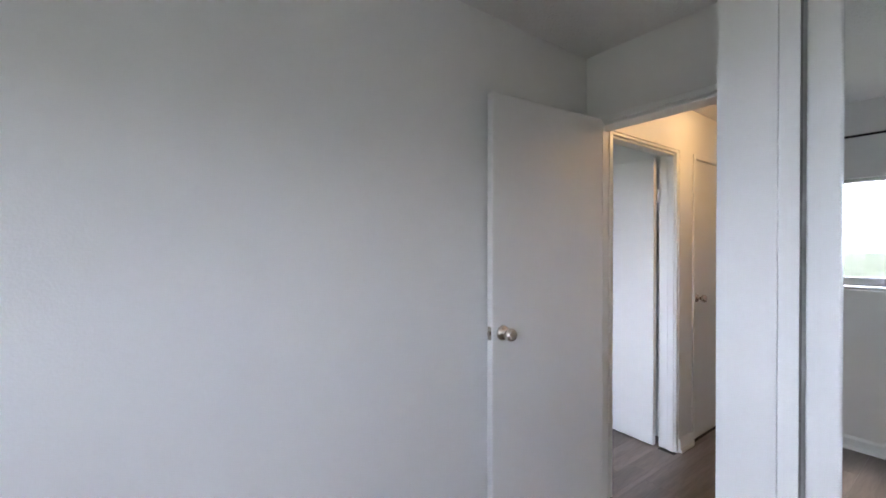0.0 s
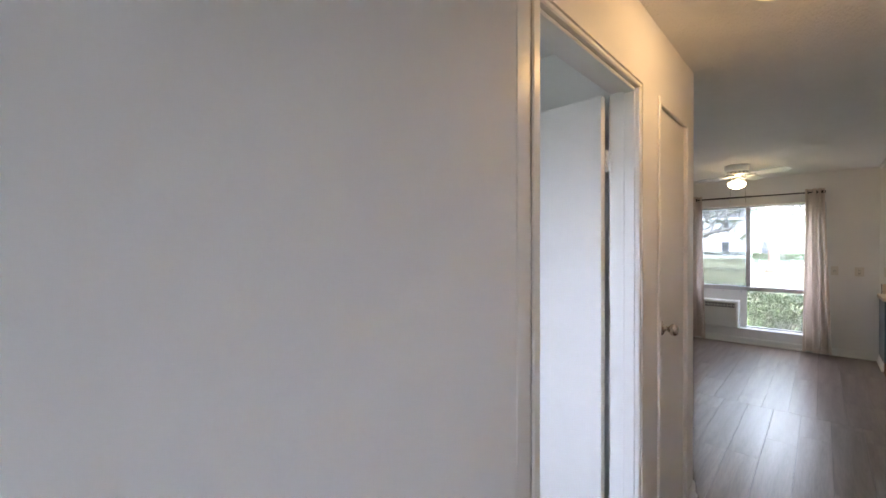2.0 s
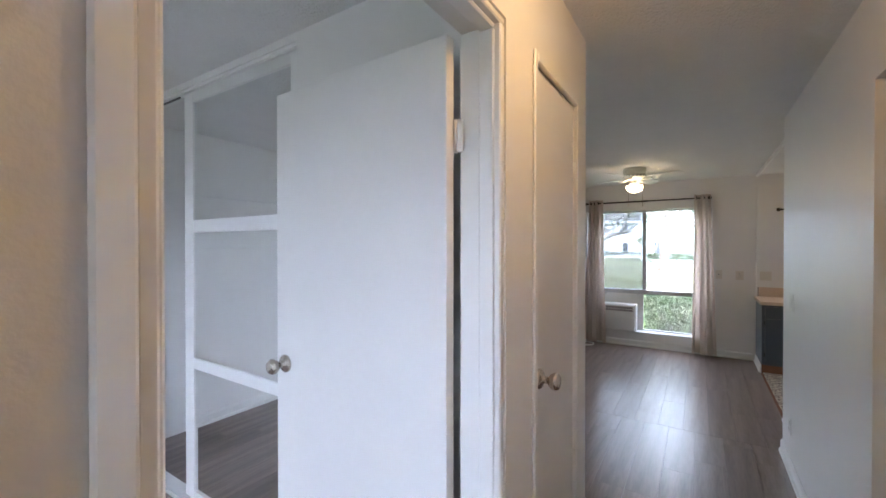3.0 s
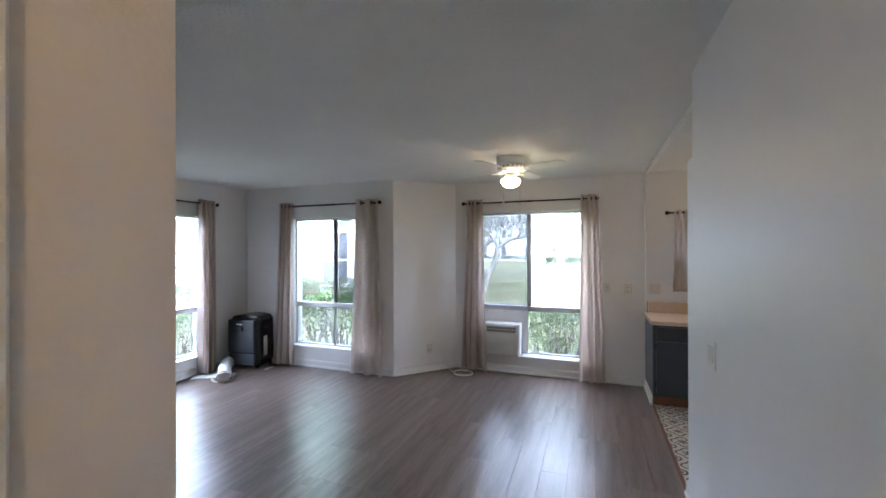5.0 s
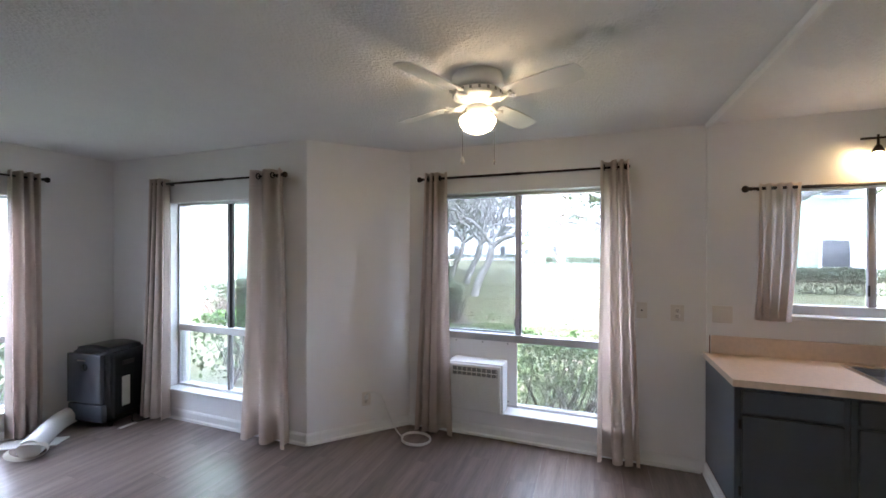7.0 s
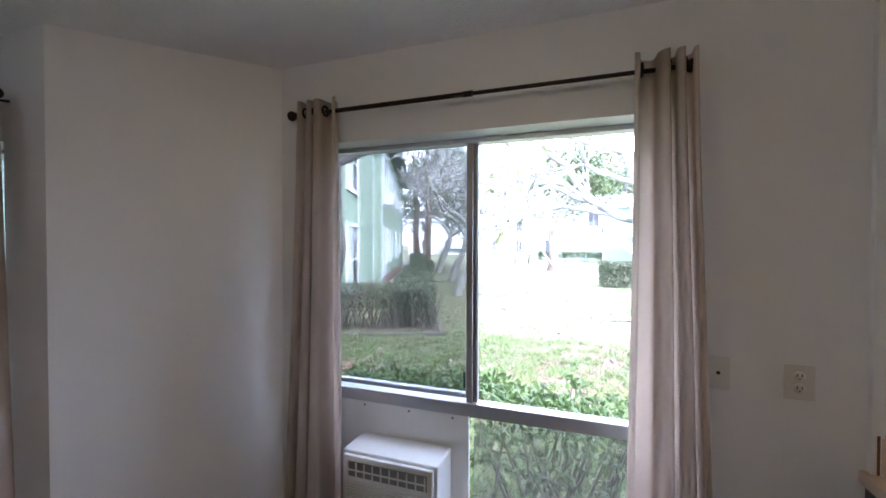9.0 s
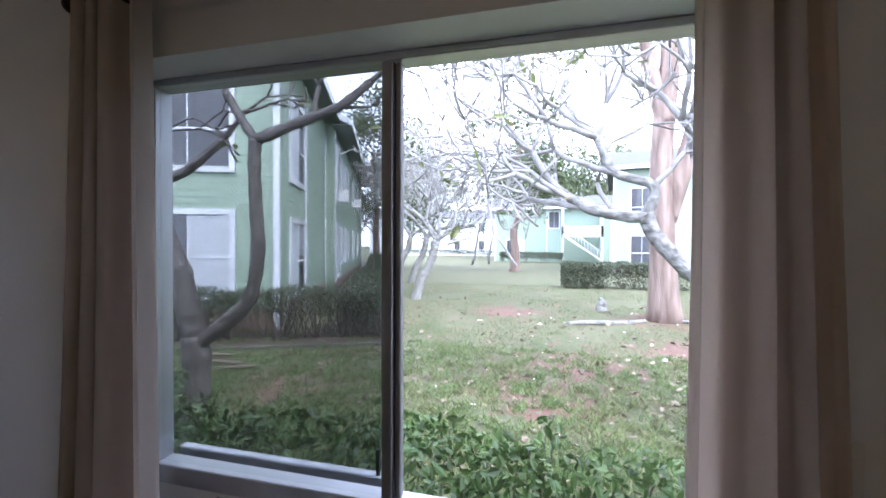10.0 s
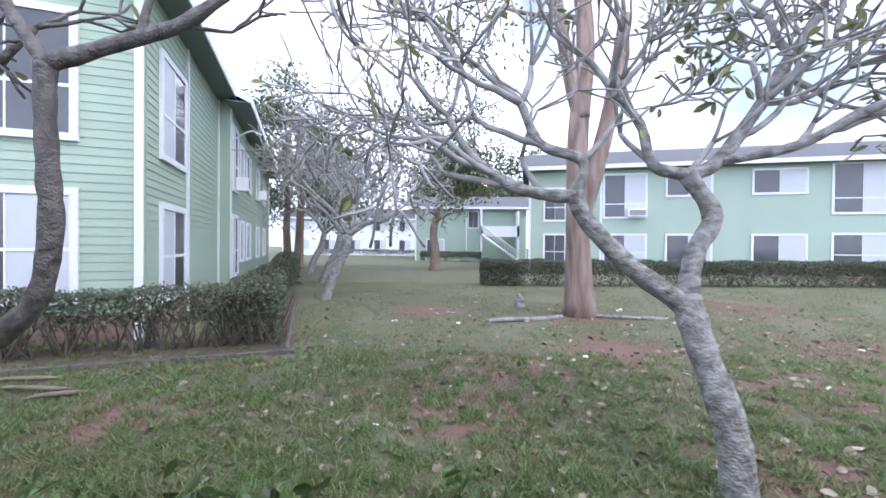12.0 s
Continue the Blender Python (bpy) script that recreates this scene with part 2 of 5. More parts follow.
M_BLIND = mat("pale_blind", (0.52, 0.54, 0.56), 0.5, var=0.05)
M_HEDGE = mat("hedge_leaf", (0.060, 0.085, 0.045), 0.45, color2=(0.10, 0.105, 0.06), scale=3, island=0.5, transl=0.2)
M_BUSH = mat("bush_leaf", (0.070, 0.135, 0.042), 0.35, color2=(0.11, 0.16, 0.05), scale=4, island=0.5, transl=0.25)
M_TWIG = mat("hedge_twig", (0.13, 0.105, 0.085), 0.8, var=0.15)
M_BARK = mat("plumeria_bark", (0.40, 0.39, 0.36), 0.9, color2=(0.055, 0.047, 0.040), scale=12, bump=1.0, bump_scale=38, stretch=(1, 1, 1.6))
M_BARK_DARK = mat("dark_plumeria_bark", (0.21, 0.19, 0.175), 0.85, color2=(0.04, 0.034, 0.03), scale=16, bump=1.0, bump_scale=60)
M_BRANCH = mat("plumeria_branch", (0.40, 0.39, 0.375), 0.8, color2=(0.19, 0.175, 0.16), scale=9, bump=0.5, bump_scale=60)
M_BARK_RED = mat("peeling_bark", (0.36, 0.27, 0.225), 0.85, color2=(0.10, 0.065, 0.05), scale=7, stretch=(1, 1, 0.2), bump=1.0, bump_scale=18)
M_TREELEAF = mat("tree_leaf", (0.065, 0.095, 0.040), 0.5, color2=(0.11, 0.135, 0.06), scale=1, island=0.5, transl=0.2)
M_PLUMLEAF = mat("plumeria_leaf", (0.13, 0.18, 0.07), 0.4, color2=(0.24, 0.23, 0.10), scale=2, island=0.4, transl=0.3)
M_GRASSBLADE = mat("grass_blade", (0.110, 0.165, 0.055), 0.6, color2=(0.235, 0.205, 0.115), scale=1.1, island=0.5, transl=0.4)
M_TUFT = mat("grass_tuft", (0.14, 0.225, 0.075), 0.55, color2=(0.23, 0.235, 0.115), scale=2, island=0.5, transl=0.4)
M_LITTER = mat("dry_leaf", (0.14, 0.095, 0.065), 0.7, color2=(0.36, 0.30, 0.23), scale=4, island=0.6)
# brown-black that paints the shade in the bedroom closet's gap
M_GAP_SHADE = mat("closet_gap_shade", (0.075, 0.052, 0.040), 0.6, var=0.15, scale=10)
M_SOIL = mat("bare_soil", (0.115, 0.075, 0.058), 0.95, color2=(0.06, 0.042, 0.034), scale=7, bump=1.0, bump_scale=40)
M_FOUND = mat("stained_foundation", (0.27, 0.19, 0.16), 0.9, color2=(0.20, 0.13, 0.105), scale=3, bump=0.2, bump_scale=40)
M_CAR = mat("blue_car_paint", (0.05, 0.14, 0.42), 0.2, 0.2)
M_ASPHALT = mat("asphalt", (0.055, 0.055, 0.055), 0.9, var=0.2, bump=0.3)

def ground_material():
    m = mat("lawn", (0.060, 0.085, 0.032), 0.95, color2=(0.150, 0.128, 0.080), scale=2.2, bump=1.0, bump_scale=22)
    n, l = m.node_tree.nodes, m.node_tree.links
    b = n["Principled BSDF"]
    src = b.inputs["Base Color"].links[0].from_socket
    tc = n.new("ShaderNodeTexCoord")
    nz = n.new("ShaderNodeTexNoise")
    nz.inputs["Scale"].default_value, nz.inputs["Detail"].default_value = 4.5, 10
    l.new(tc.outputs["Object"], nz.inputs["Vector"])
    total = None
    # worn earth: centre x, centre y, reach
    for x, y, r in ((13.3, 0.57, 1.5), (11.9, 1.04, 1.0), (11.9, 0.48, 0.8), (17.5, 1.85, 1.6), (14.3, -1.33, 1.5), (11.0, -1.3, 1.3), (12.6, -2.7, 1.7), (18.8, -5.9, 2.6), (11.6, 4.0, 1.2), (13.2, 3.9, 0.9), (17.1, -1.5, 1.5), (14.2, -5.0, 2.2), (12.4, 1.5, 0.9)):
        d = n.new("ShaderNodeVectorMath"); d.operation = "DISTANCE"
        d.inputs[1].default_value = (x, y, G)
        l.new(tc.outputs["Object"], d.inputs[0])
        r1 = n.new("ShaderNodeMapRange")
        r1.inputs["From Min"].default_value, r1.inputs["From Max"].default_value = r, 0.0
        l.new(d.outputs["Value"], r1.inputs["Value"])
        if total is None:
            total = r1.outputs[0]
        else:
            mx = n.new("ShaderNodeMath"); mx.operation = "MAXIMUM"
            l.new(total, mx.inputs[0]), l.new(r1.outputs[0], mx.inputs[1])
            total = mx.outputs[0]
    su = n.new("ShaderNodeMath"); su.operation = "MULTIPLY_ADD"
    su.inputs[1].default_value = 2.4
    l.new(nz.outputs["Fac"], su.inputs[0]), l.new(total, su.inputs[2])
    rr = n.new("ShaderNodeMapRange")
    rr.inputs["From Min"].default_value, rr.inputs["From Max"].default_value = 1.52, 1.95
    l.new(su.outputs[0], rr.inputs["Value"])
    mx = n.new("ShaderNodeMix"); mx.data_type = "RGBA"
    mx.inputs["B"].default_value = (0.150, 0.080, 0.062, 1)
    l.new(rr.outputs[0], mx.inputs["Factor"]), l.new(src, mx.inputs["A"])
    l.new(mx.outputs["Result"], b.inputs["Base Color"])
    return m


def tile_material():
    """Cream cement tile with a dark star and curved lines, drawn from the tile's own centre."""
    m = mat("patterned_tile", (0.62, 0.58, 0.50), 0.4, var=0.05, scale=8)
    n, l = m.node_tree.nodes, m.node_tree.links
    b = n["Principled BSDF"]
    src = b.inputs["Base Color"].links[0].from_socket
    tc, sp = n.new("ShaderNodeTexCoord"), n.new("ShaderNodeSeparateXYZ")
    l.new(tc.outputs["Object"], sp.inputs[0])

    def mth(op, a, c=None):
        k = n.new("ShaderNodeMath"); k.operation = op
        for i, q in enumerate((a, c)):
            if q is None:
                continue
            if isinstance(q, (int, float)):
                k.inputs[i].default_value = q
            else:
                l.new(q, k.inputs[i])
        return k.outputs[0]
    x, y = sp.outputs[0], sp.outputs[1]
    r = mth("SQRT", mth("ADD", mth("MULTIPLY", x, x), mth("MULTIPLY", y, y)))
    ang = mth("ARCTAN2", y, x)
    c4 = mth("COSINE", mth("MULTIPLY", ang, 4.0))
    # eight-pointed star, a wavy ring round it, and arcs in the tile's corners
    petal = mth("LESS_THAN", r, mth("ADD", mth("MULTIPLY", mth("POWER", mth("ABSOLUTE", c4), 1.6), 0.040), 0.008))
    wavy = mth("LESS_THAN", mth("ABSOLUTE", mth("SUBTRACT", r, mth("ADD", mth("MULTIPLY", c4, 0.011), 0.074))), 0.0075)
    ax, ay = mth("SUBTRACT", 0.1, mth("ABSOLUTE", x)), mth("SUBTRACT", 0.1, mth("ABSOLUTE", y))
    rc = mth("SQRT", mth("ADD", mth("MULTIPLY", ax, ax), mth("MULTIPLY", ay, ay)))
    ring = mth("LESS_THAN", mth("ABSOLUTE", mth("SUBTRACT", rc, 0.034)), 0.007)
    dot = mth("LESS_THAN", rc, 0.014)
    dark = mth("MAXIMUM", mth("MAXIMUM", petal, wavy), mth("MAXIMUM", ring, dot))
    mx = n.new("ShaderNodeMix"); mx.data_type = "RGBA"
    mx.inputs["B"].default_value = (0.07, 0.05, 0.045, 1)
    l.new(dark, mx.inputs["Factor"]), l.new(src, mx.inputs["A"])
    l.new(mx.outputs["Result"], b.inputs["Base Color"])
    return m


M_LAWN, M_TILE = ground_material(), tile_material()

# ---- structure: walls, floors, ceilings ----
structure("wall_living_north", S((3.54, 5.676, 5.30, 5.50, G, CEIL), (7.062, 7.94, 5.30, 5.50, G, CEIL), (5.676, 7.062, 5.30, 5.50, G, 0.23), (5.676, 7.062, 5.30, 5.50, 1.99, CEIL)), M_WALL, "white painted living room wall with a wide window", "wall")
structure("wall_living_east_far", S((7.74, 7.94, 2.95, 3.235, G, CEIL), (7.74, 7.94, 4.50, 5.30, G, CEIL), (7.74, 7.94, 3.235, 4.50, G, 0.275), (7.74, 7.94, 3.235, 4.50, 1.98, CEIL)), M_WALL, "white painted wall with a tall window", "wall")
bm = bmesh.new()
low = [bm.verts.new((x, y, G)) for x, y in ((7.74, 2.95), (8.387, 2.36), (8.587, 2.36), (8.587, 2.45), (7.94, 2.95))]
face = bm.faces.new(low)
top = bmesh.ops.extrude_face_region(bm, geom=[face])
bmesh.ops.translate(bm, vec=(0, 0, CEIL - G), verts=[v for v in top["geom"] if isinstance(v, bmesh.types.BMVert)])
structure("wall_living_chamfer", bm, M_WALL, "white painted slanted corner wall", "wall")
AY0, AY1, AZ0, AZ1 = 0.575, 2.22, 0.22, 2.03
KY0, KY1, KZ0, KZ1 = -1.45, -0.22, 1.12, 1.97
E0, E1 = 8.387, 8.587
structure("wall_living_east", S((E0, E1, AY1, 2.36, G, CEIL), (E0, E1, KY1, AY0, G, CEIL), (E0, E1, AY0, AY1, G, AZ0), (E0, E1, AY0, AY1, AZ1, CEIL),
    (E0, E1, -2.4, KY0, G, CEIL), (E0, E1, KY0, KY1, G, KZ0), (E0, E1, KY0, KY1, KZ1, CEIL)), M_WALL, "white painted wall with a window over an air conditioner", "wall")
structure("wall_living_west", S((3.594, 3.694, 1.15, 5.30, G, CEIL)), M_WALL, "white painted living room wall", "wall")
structure("wall_hall_south", S((0.95, 2.95, 0.10, 0.22, G, 2.46), (3.81, 5.60, 0.08, 0.20, G, CEIL), (2.95, 3.81, 0.10, 0.20, 2.08, 2.46), (3.81, 3.91, -0.70, 0.08, G, CEIL), (2.85, 2.95, -0.70, 0.10, G, CEIL), (2.85, 3.91, -0.80, -0.70, G, CEIL)), M_WALL, "white painted hallway wall", "wall")
structure("wall_kitchen_partition", B((5.60, 6.262, -0.01, 0.095, G, 2.115), bevel=0.012), M_WALL, "white painted partition stopping short of the ceiling", "wall")
structure("wall_kitchen_west", S((5.48, 5.60, -2.4, 0.08, G, CEIL)), M_WALL, "white painted kitchen wall", "wall")
structure("wall_kitchen_south", S((5.48, E1, -2.52, -2.4, G, CEIL)), M_WALL, "white painted kitchen wall", "wall")
# doorway from the bedroom into the hall
structure("wall_bedroom_east", S((1.76, 1.87, 1.126, 1.17, G, 2.46), (1.76, 1.87, 0.22, 0.30, G, 2.46), (1.76, 1.87, 0.30, 1.126, 2.085, 2.46)), M_WALL, "white painted wall over the bedroom doorway", "wall")
structure("wall_hall_north", S((1.87, 1.972, 1.15, 1.27, G, CEIL), (2.807, 3.03, 1.15, 1.27, G, CEIL), (1.972, 2.807, 1.15, 1.27, 2.105, CEIL), (3.03, 3.515, 1.15, 1.27, 2.085, CEIL), (3.515, 3.594, 1.15, 1.27, G, CEIL),
    (3.03, 3.515, 1.22, 1.27, 0.0, 2.085)), M_WALL, "white painted hallway wall with two doors", "wall")
structure("wall_bedroom_north", S((-2.0, 1.86, 1.17, 1.27, G, 2.46)), M_WALL, "white painted bedroom wall", "wall")
structure("wall_bedroom_west", S((-2.0, -1.88, -2.4, -1.75, G, 2.46), (-2.0, -1.88, 0.54, 1.17, G, 2.46), (-2.0, -1.88, -1.75, 0.54, G, 1.13), (-2.0, -1.88, -1.75, 0.54, 1.92, 2.46)), M_WALL, "white painted bedroom wall with a window", "wall")
structure("wall_bedroom_south", S((-2.0, 1.70, -2.52, -2.4, G, 2.46)), M_WALL, "white painted bedroom wall", "wall")
structure("wall_bedroom_closet", S((0.94, 1.02, 0.135, 0.25, G, 2.46), (1.62, 1.70, -2.4, 0.10, G, 2.46)), M_WALL, "white painted closet wall end", "wall")
# second room
structure("wall_room_east", S((2.93, 3.02, 1.27, 2.18, G, CEIL), (3.50, 3.56, 2.10, 4.2, G, CEIL), (3.02, 3.50, 2.10, 2.18, G, CEIL)), M_WALL, "white painted wall beside the closet", "wall")
structure("wall_room_north", S((-0.9, 3.56, 4.2, 4.32, G, CEIL)), M_WALL, "white painted wall of the second room", "wall")
structure("wall_room_west", S((-1.02, -0.9, 1.27, 1.80, G, CEIL), (-1.02, -0.9, 3.50, 4.32, G, CEIL), (-1.02, -0.9, 1.80, 3.50, G, 0.55), (-1.02, -0.9, 1.80, 3.50, 2.05, CEIL)), M_WALL, "white painted wall with a window", "wall")
structure("ceiling_living", S((3.56, E1, 0.10, 5.50, CEIL, CEIL + 0.12)), M_CEIL, "off-white textured living room ceiling", "ceiling")
structure("ceiling_kitchen", S((5.48, E1, -2.52, 0.10, CEIL, CEIL + 0.12)), M_CEIL, "off-white textured kitchen ceiling", "ceiling")
structure("ceiling_hall", S((1.87, 3.56, 0.10, 1.27, CEIL, CEIL + 0.12), (2.85, 3.91, -0.80, 0.10, CEIL, CEIL + 0.12)), M_CEIL, "off-white textured hallway ceiling", "ceiling")
structure("ceiling_bedroom", S((-2.0, 1.87, -2.52, 1.27, 2.46, 2.56)), M_CEIL, "off-white textured bedroom ceiling", "ceiling")
structure("ceiling_room", S((-1.02, 3.56, 1.27, 4.32, CEIL, CEIL + 0.12)), M_CEIL, "off-white textured ceiling of the second room", "ceiling")
floor = structure("floor", B((-2.0, E1, -2.52, 5.58, G - 0.1, -0.008)), M_SUB, "grey-brown wood-look vinyl plank floor", "floor")
# kitchen header trim along the ceiling and down the wall
structure("trim_kitchen", B((5.60, E0, 0.080, 0.104, CEIL - 0.030, CEIL), (E0 - 0.022, E0, 0.065, 0.095, 0.0, CEIL - 0.035)), M_TRIM, "white wooden trim between living room and kitchen", "trim")
structure("threshold", B((6.262, 7.78, 0.085, 0.105, -0.006, 0.006)), M_KICK, "narrow brown threshold strip at the tile edge", "trim")


def baseboard(runs):
    bm = bmesh.new()
    for (x0, y0), (x1, y1) in runs:
        d = Vector((x1 - x0, y1 - y0, 0))
        n = Vector((d.y, -d.x, 0)).normalized()      # into the room, to the right of the run
        prof = [(0, 0), (0.022, 0), (0.022, 0.018), (0.012, 0.026), (0.012, 0.075), (0.004, 0.092), (0, 0.092)]
        a = [bm.verts.new(Vector((x0, y0, z)) + n * o) for o, z in prof]
        b = [bm.verts.new(Vector((x1, y1, z)) + n * o) for o, z in prof]
        for k in range(len(prof)):
            j = (k + 1) % len(prof)
            bm.faces.new((a[k], a[j], b[j], b[k]))
        bm.faces.new(a[::-1]), bm.faces.new(b)
    return bm


structure("baseboard", baseboard([((3.694, 1.15), (3.694, 5.30)), ((3.694, 5.30), (7.74, 5.30)), ((7.74, 5.30), (7.74, 2.95)), ((7.74, 2.95), (E0, 2.36)), ((E0, 2.36), (E0, 0.13)),
    ((5.60, 0.20), (3.81, 0.20)), ((6.262, 0.095), (5.60, 0.095)), ((2.95, 0.22), (1.87, 0.22)), ((3.81, 0.20), (3.81, -0.70)), ((2.807, 1.15), (3.005, 1.15)), ((3.54, 1.15), (3.706, 1.15)), ((-1.88, 1.17), (1.76, 1.17)), ((-1.88, -2.4), (-1.88, 1.17)), ((-0.9, 4.2), (2.93, 4.2)), ((-0.9, 1.27), (-0.9, 4.2))]), M_TRIM, "white painted baseboard", "baseboard")


# door casings
def casing(name, label, boxes):
    structure(name, B(*boxes, bevel=0.004, seg=1), M_TRIM, label, "trim")


casing("trim_door_hall", "white painted door frame with stop", [(2.781, 2.8065, 1.154, 1.278, 0, 2.085), (1.9725, 1.994, 1.154, 1.278, 0, 2.085), (1.9725, 2.8065, 1.154, 1.278, 2.0855, 2.1045),
    (2.774, 2.7805, 1.170, 1.215, 0, 2.072), (1.9945, 2.005, 1.170, 1.215, 0, 2.072), (1.9945, 2.7805, 1.170, 1.215, 2.0725, 2.085), (1.936, 1.9715, 1.140, 1.1495, 0, 2.12)])
casing("trim_door_bedroom", "white painted bedroom door frame", [(1.742, 1.76, 0.24, 1.14, 2.086, 2.118), (1.736, 1.7595, 1.060, 1.169, 0, 2.0855), (1.760, 1.876, 1.112, 1.1255, 0, 2.07), (1.750, 1.876, 0.3005, 0.315, 0, 2.07), (1.760, 1.876, 0.3005, 1.1255, 2.0705, 2.085)])
casing("trim_closet_hall", "white painted thin closet frame", [(3.006, 3.034, 1.139, 1.1495, 0, 2.108), (3.511, 3.539, 1.139, 1.1495, 0, 2.108), (3.0345, 3.5105, 1.139, 1.1575, 2.074, 2.108)])


# ---- doors ----
def knob(parent, m, label="brushed nickel door knob"):
    """A round knob; z of m points out of the door."""
    part("door_knob", lathe([(0.033, 0), (0.033, 0.006), (0.026, 0.012), (0.012, 0.016), (0.011, 0.032), (0.020, 0.038), (0.027, 0.048), (0.028, 0.058), (0.022, 0.068), (0.010, 0.071), (0, 0.071)], m), M_NICKEL, parent, label, True)


def door(name, label, width, height, m, knob_x, knob_z, sides=(1,), hinges=True):
    """A flush slab hinged at its origin, running along +x, its face to -y."""
    d = thing(name, label, "door", m, kind="structure")
    part("door_leaf", B((0, width, -0.018, 0.018, 0.012, height), bevel=0.002, seg=1), M_DOOR, d)
    if 1 in sides:
        knob(d, pose(knob_x, -0.018, knob_z, 90, 0, 0))
    if -1 in sides:
        knob(d, pose(knob_x, 0.018, knob_z, -90, 0, 0))
    part("latch_plate", B((width - 0.0005, width + 0.002, -0.012, 0.012, knob_z - 0.028, knob_z + 0.028)), M_NICKEL, d)
    part("latch_bolt", B((width + 0.002, width + 0.010, -0.007, 0.007, knob_z - 0.008, knob_z + 0.008), bevel=0.002, seg=1), M_NICKEL, d)
    if hinges:
        for z in (0.22, 1.80):
            h = part("hinge", T([(-0.006, -0.020, z - 0.045), (-0.006, -0.020, z + 0.045)], 0.007), M_TRIM, d)
            part("hinge_leaf", B((-0.030, 0.0, -0.0195, -0.017, z - 0.044, z + 0.044)), M_TRIM, h)
    return d


door("door_1", "white flush bedroom door standing open against the wall", 0.725, 2.098, pose(1.733, 1.075, 0, 0, 0, 175.8), 0.668, 1.064, (-1,), False)
door("door_2", "white flush door standing open into the second room", 0.79, 2.072, pose(2.750, 1.290, 0, 0, 0, 87.8), 0.735, 1.053, (1, -1))
door("door_3", "white flush closet door, shut", 0.475, 2.078, pose(3.510, 1.176, 0, 0, 0, 0) @ Matrix.Diagonal((-1, 1, 1, 1)), 0.418, 1.058, (1,))


# ---- windows ----
def window(name, label, m, width, height, rail, screen_side, ac=None, extra=0.0):
    """An aluminium window: x along the wall from the middle, z up from the sill, y out of doors; a slider above a fixed light."""
    w = thing(name, label, "window", m, kind="structure")
    h = width / 2
    R = h + extra      # the right-hand light may be wider
    F = lambda nm, *b: part(nm, B(*b, bevel=0.003, seg=1), M_MULL if nm == "mullion" else M_ALU, w)
    F("window_frame", (-h, R, -0.02, 0.045, height - 0.022, height)), F("window_frame", (-h, R, -0.02, 0.045, 0, 0.022))
    F("window_frame", (-h, -h + 0.022, -0.02, 0.045, 0.022, height - 0.022)), F("window_frame", (R - 0.022, R, -0.02, 0.045, 0.022, height - 0.022))
    F("transom", (-h + 0.022, R - 0.022, -0.025, 0.04, rail - 0.032, rail + 0.028))
    F("mullion", (-0.020, 0.012, -0.014, 0.014, rail + 0.028, height - 0.022)), F("mullion", (0.014, 0.030, 0.002, 0.028, rail + 0.028, height - 0.022))
    part("mullion_seal", B((0.0122, 0.0138, -0.010, 0.026, rail + 0.03, height - 0.024)), M_BLACK, w)
    if ac is None:
        F("mullion", (-0.014, 0.014, -0.018, 0.03, 0.022, rail - 0.032))
    part("latch", B((-0.028, -0.019, -0.030, -0.019, rail + 0.10, rail + 0.17), bevel=0.002), M_BLACK, w)
    panes = [(-h + 0.022, -0.020, rail + 0.028, height - 0.022, 0.0), (0.016, R - 0.022, rail + 0.028, height - 0.022, 0.02)]
    panes += [(0.014 if ac != 1 else 9, R - 0.022, 0.022, rail - 0.032, 0.0)] if ac != 1 else []
    panes += [(-h + 0.022, -0.014, 0.022, rail - 0.032, 0.0)] if ac != -1 else []
    for x0, x1, z0, z1, y in panes:
        p = part("pane", B((x0, x1, y - 0.002, y + 0.002, z0, z1)), M_DUSTY if z0 < 0.1 and rail > 0.4 else M_GLASS, w)
        p.visible_shadow = False
    x0, x1 = ((-h + 0.022, -0.01) if screen_side < 0 else (0.03, R - 0.022))
    p = part("insect_screen", B((x0, x1, 0.040, 0.0405, rail + 0.02, height - 0.02)), M_SCREEN, w)
    p.visible_shadow = False
    return w


window("window_1", "aluminium sliding window with a fixed lower light", pose(6.369, 5.41, 0.23, 0, 0, 0), 1.386, 1.76, 0.58, -1)
window("window_2", "tall aluminium sliding window with a fixed lower light", pose(7.835, 3.8675, 0.275, 0, 0, -90), 1.265, 1.705, 0.548, 1)
window("window_3", "aluminium sliding window over a wall air conditioner", pose(8.527, 1.42, AZ0, 0, 0, -90), 1.60, AZ1 - AZ0, 0.582, -1, ac=-1, extra=0.045)
window("window_4", "aluminium sliding kitchen window", pose(8.50, (KY0 + KY1) / 2, KZ0, 0, 0, -90), KY1 - KY0, KZ1 - KZ0, 0.036, -1, ac=-1)
window("window_5", "aluminium bedroom window", pose(-1.95, -0.605, 1.13, 0, 0, 90), 2.29, 0.79, 0.06, 1, ac=-1)
window("window_6", "aluminium window of the second room", pose(-0.97, 2.65, 0.55, 0, 0, 90), 1.70, 1.50, 0.5, 1)
structure("window_sill", B((5.676, 7.062, 5.265, 5.39, 0.215, 0.234), (7.705, 7.815, 3.235, 4.50, 0.26, 0.279), (E0 - 0.035, 8.507, AY0, 1.52, 0.205, 0.224), (E0 - 0.02, 8.48, KY0, KY1, KZ0 - 0.02, KZ0 + 0.004), bevel=0.004, seg=1), M_TRIM, "white painted window sills", "window sill")

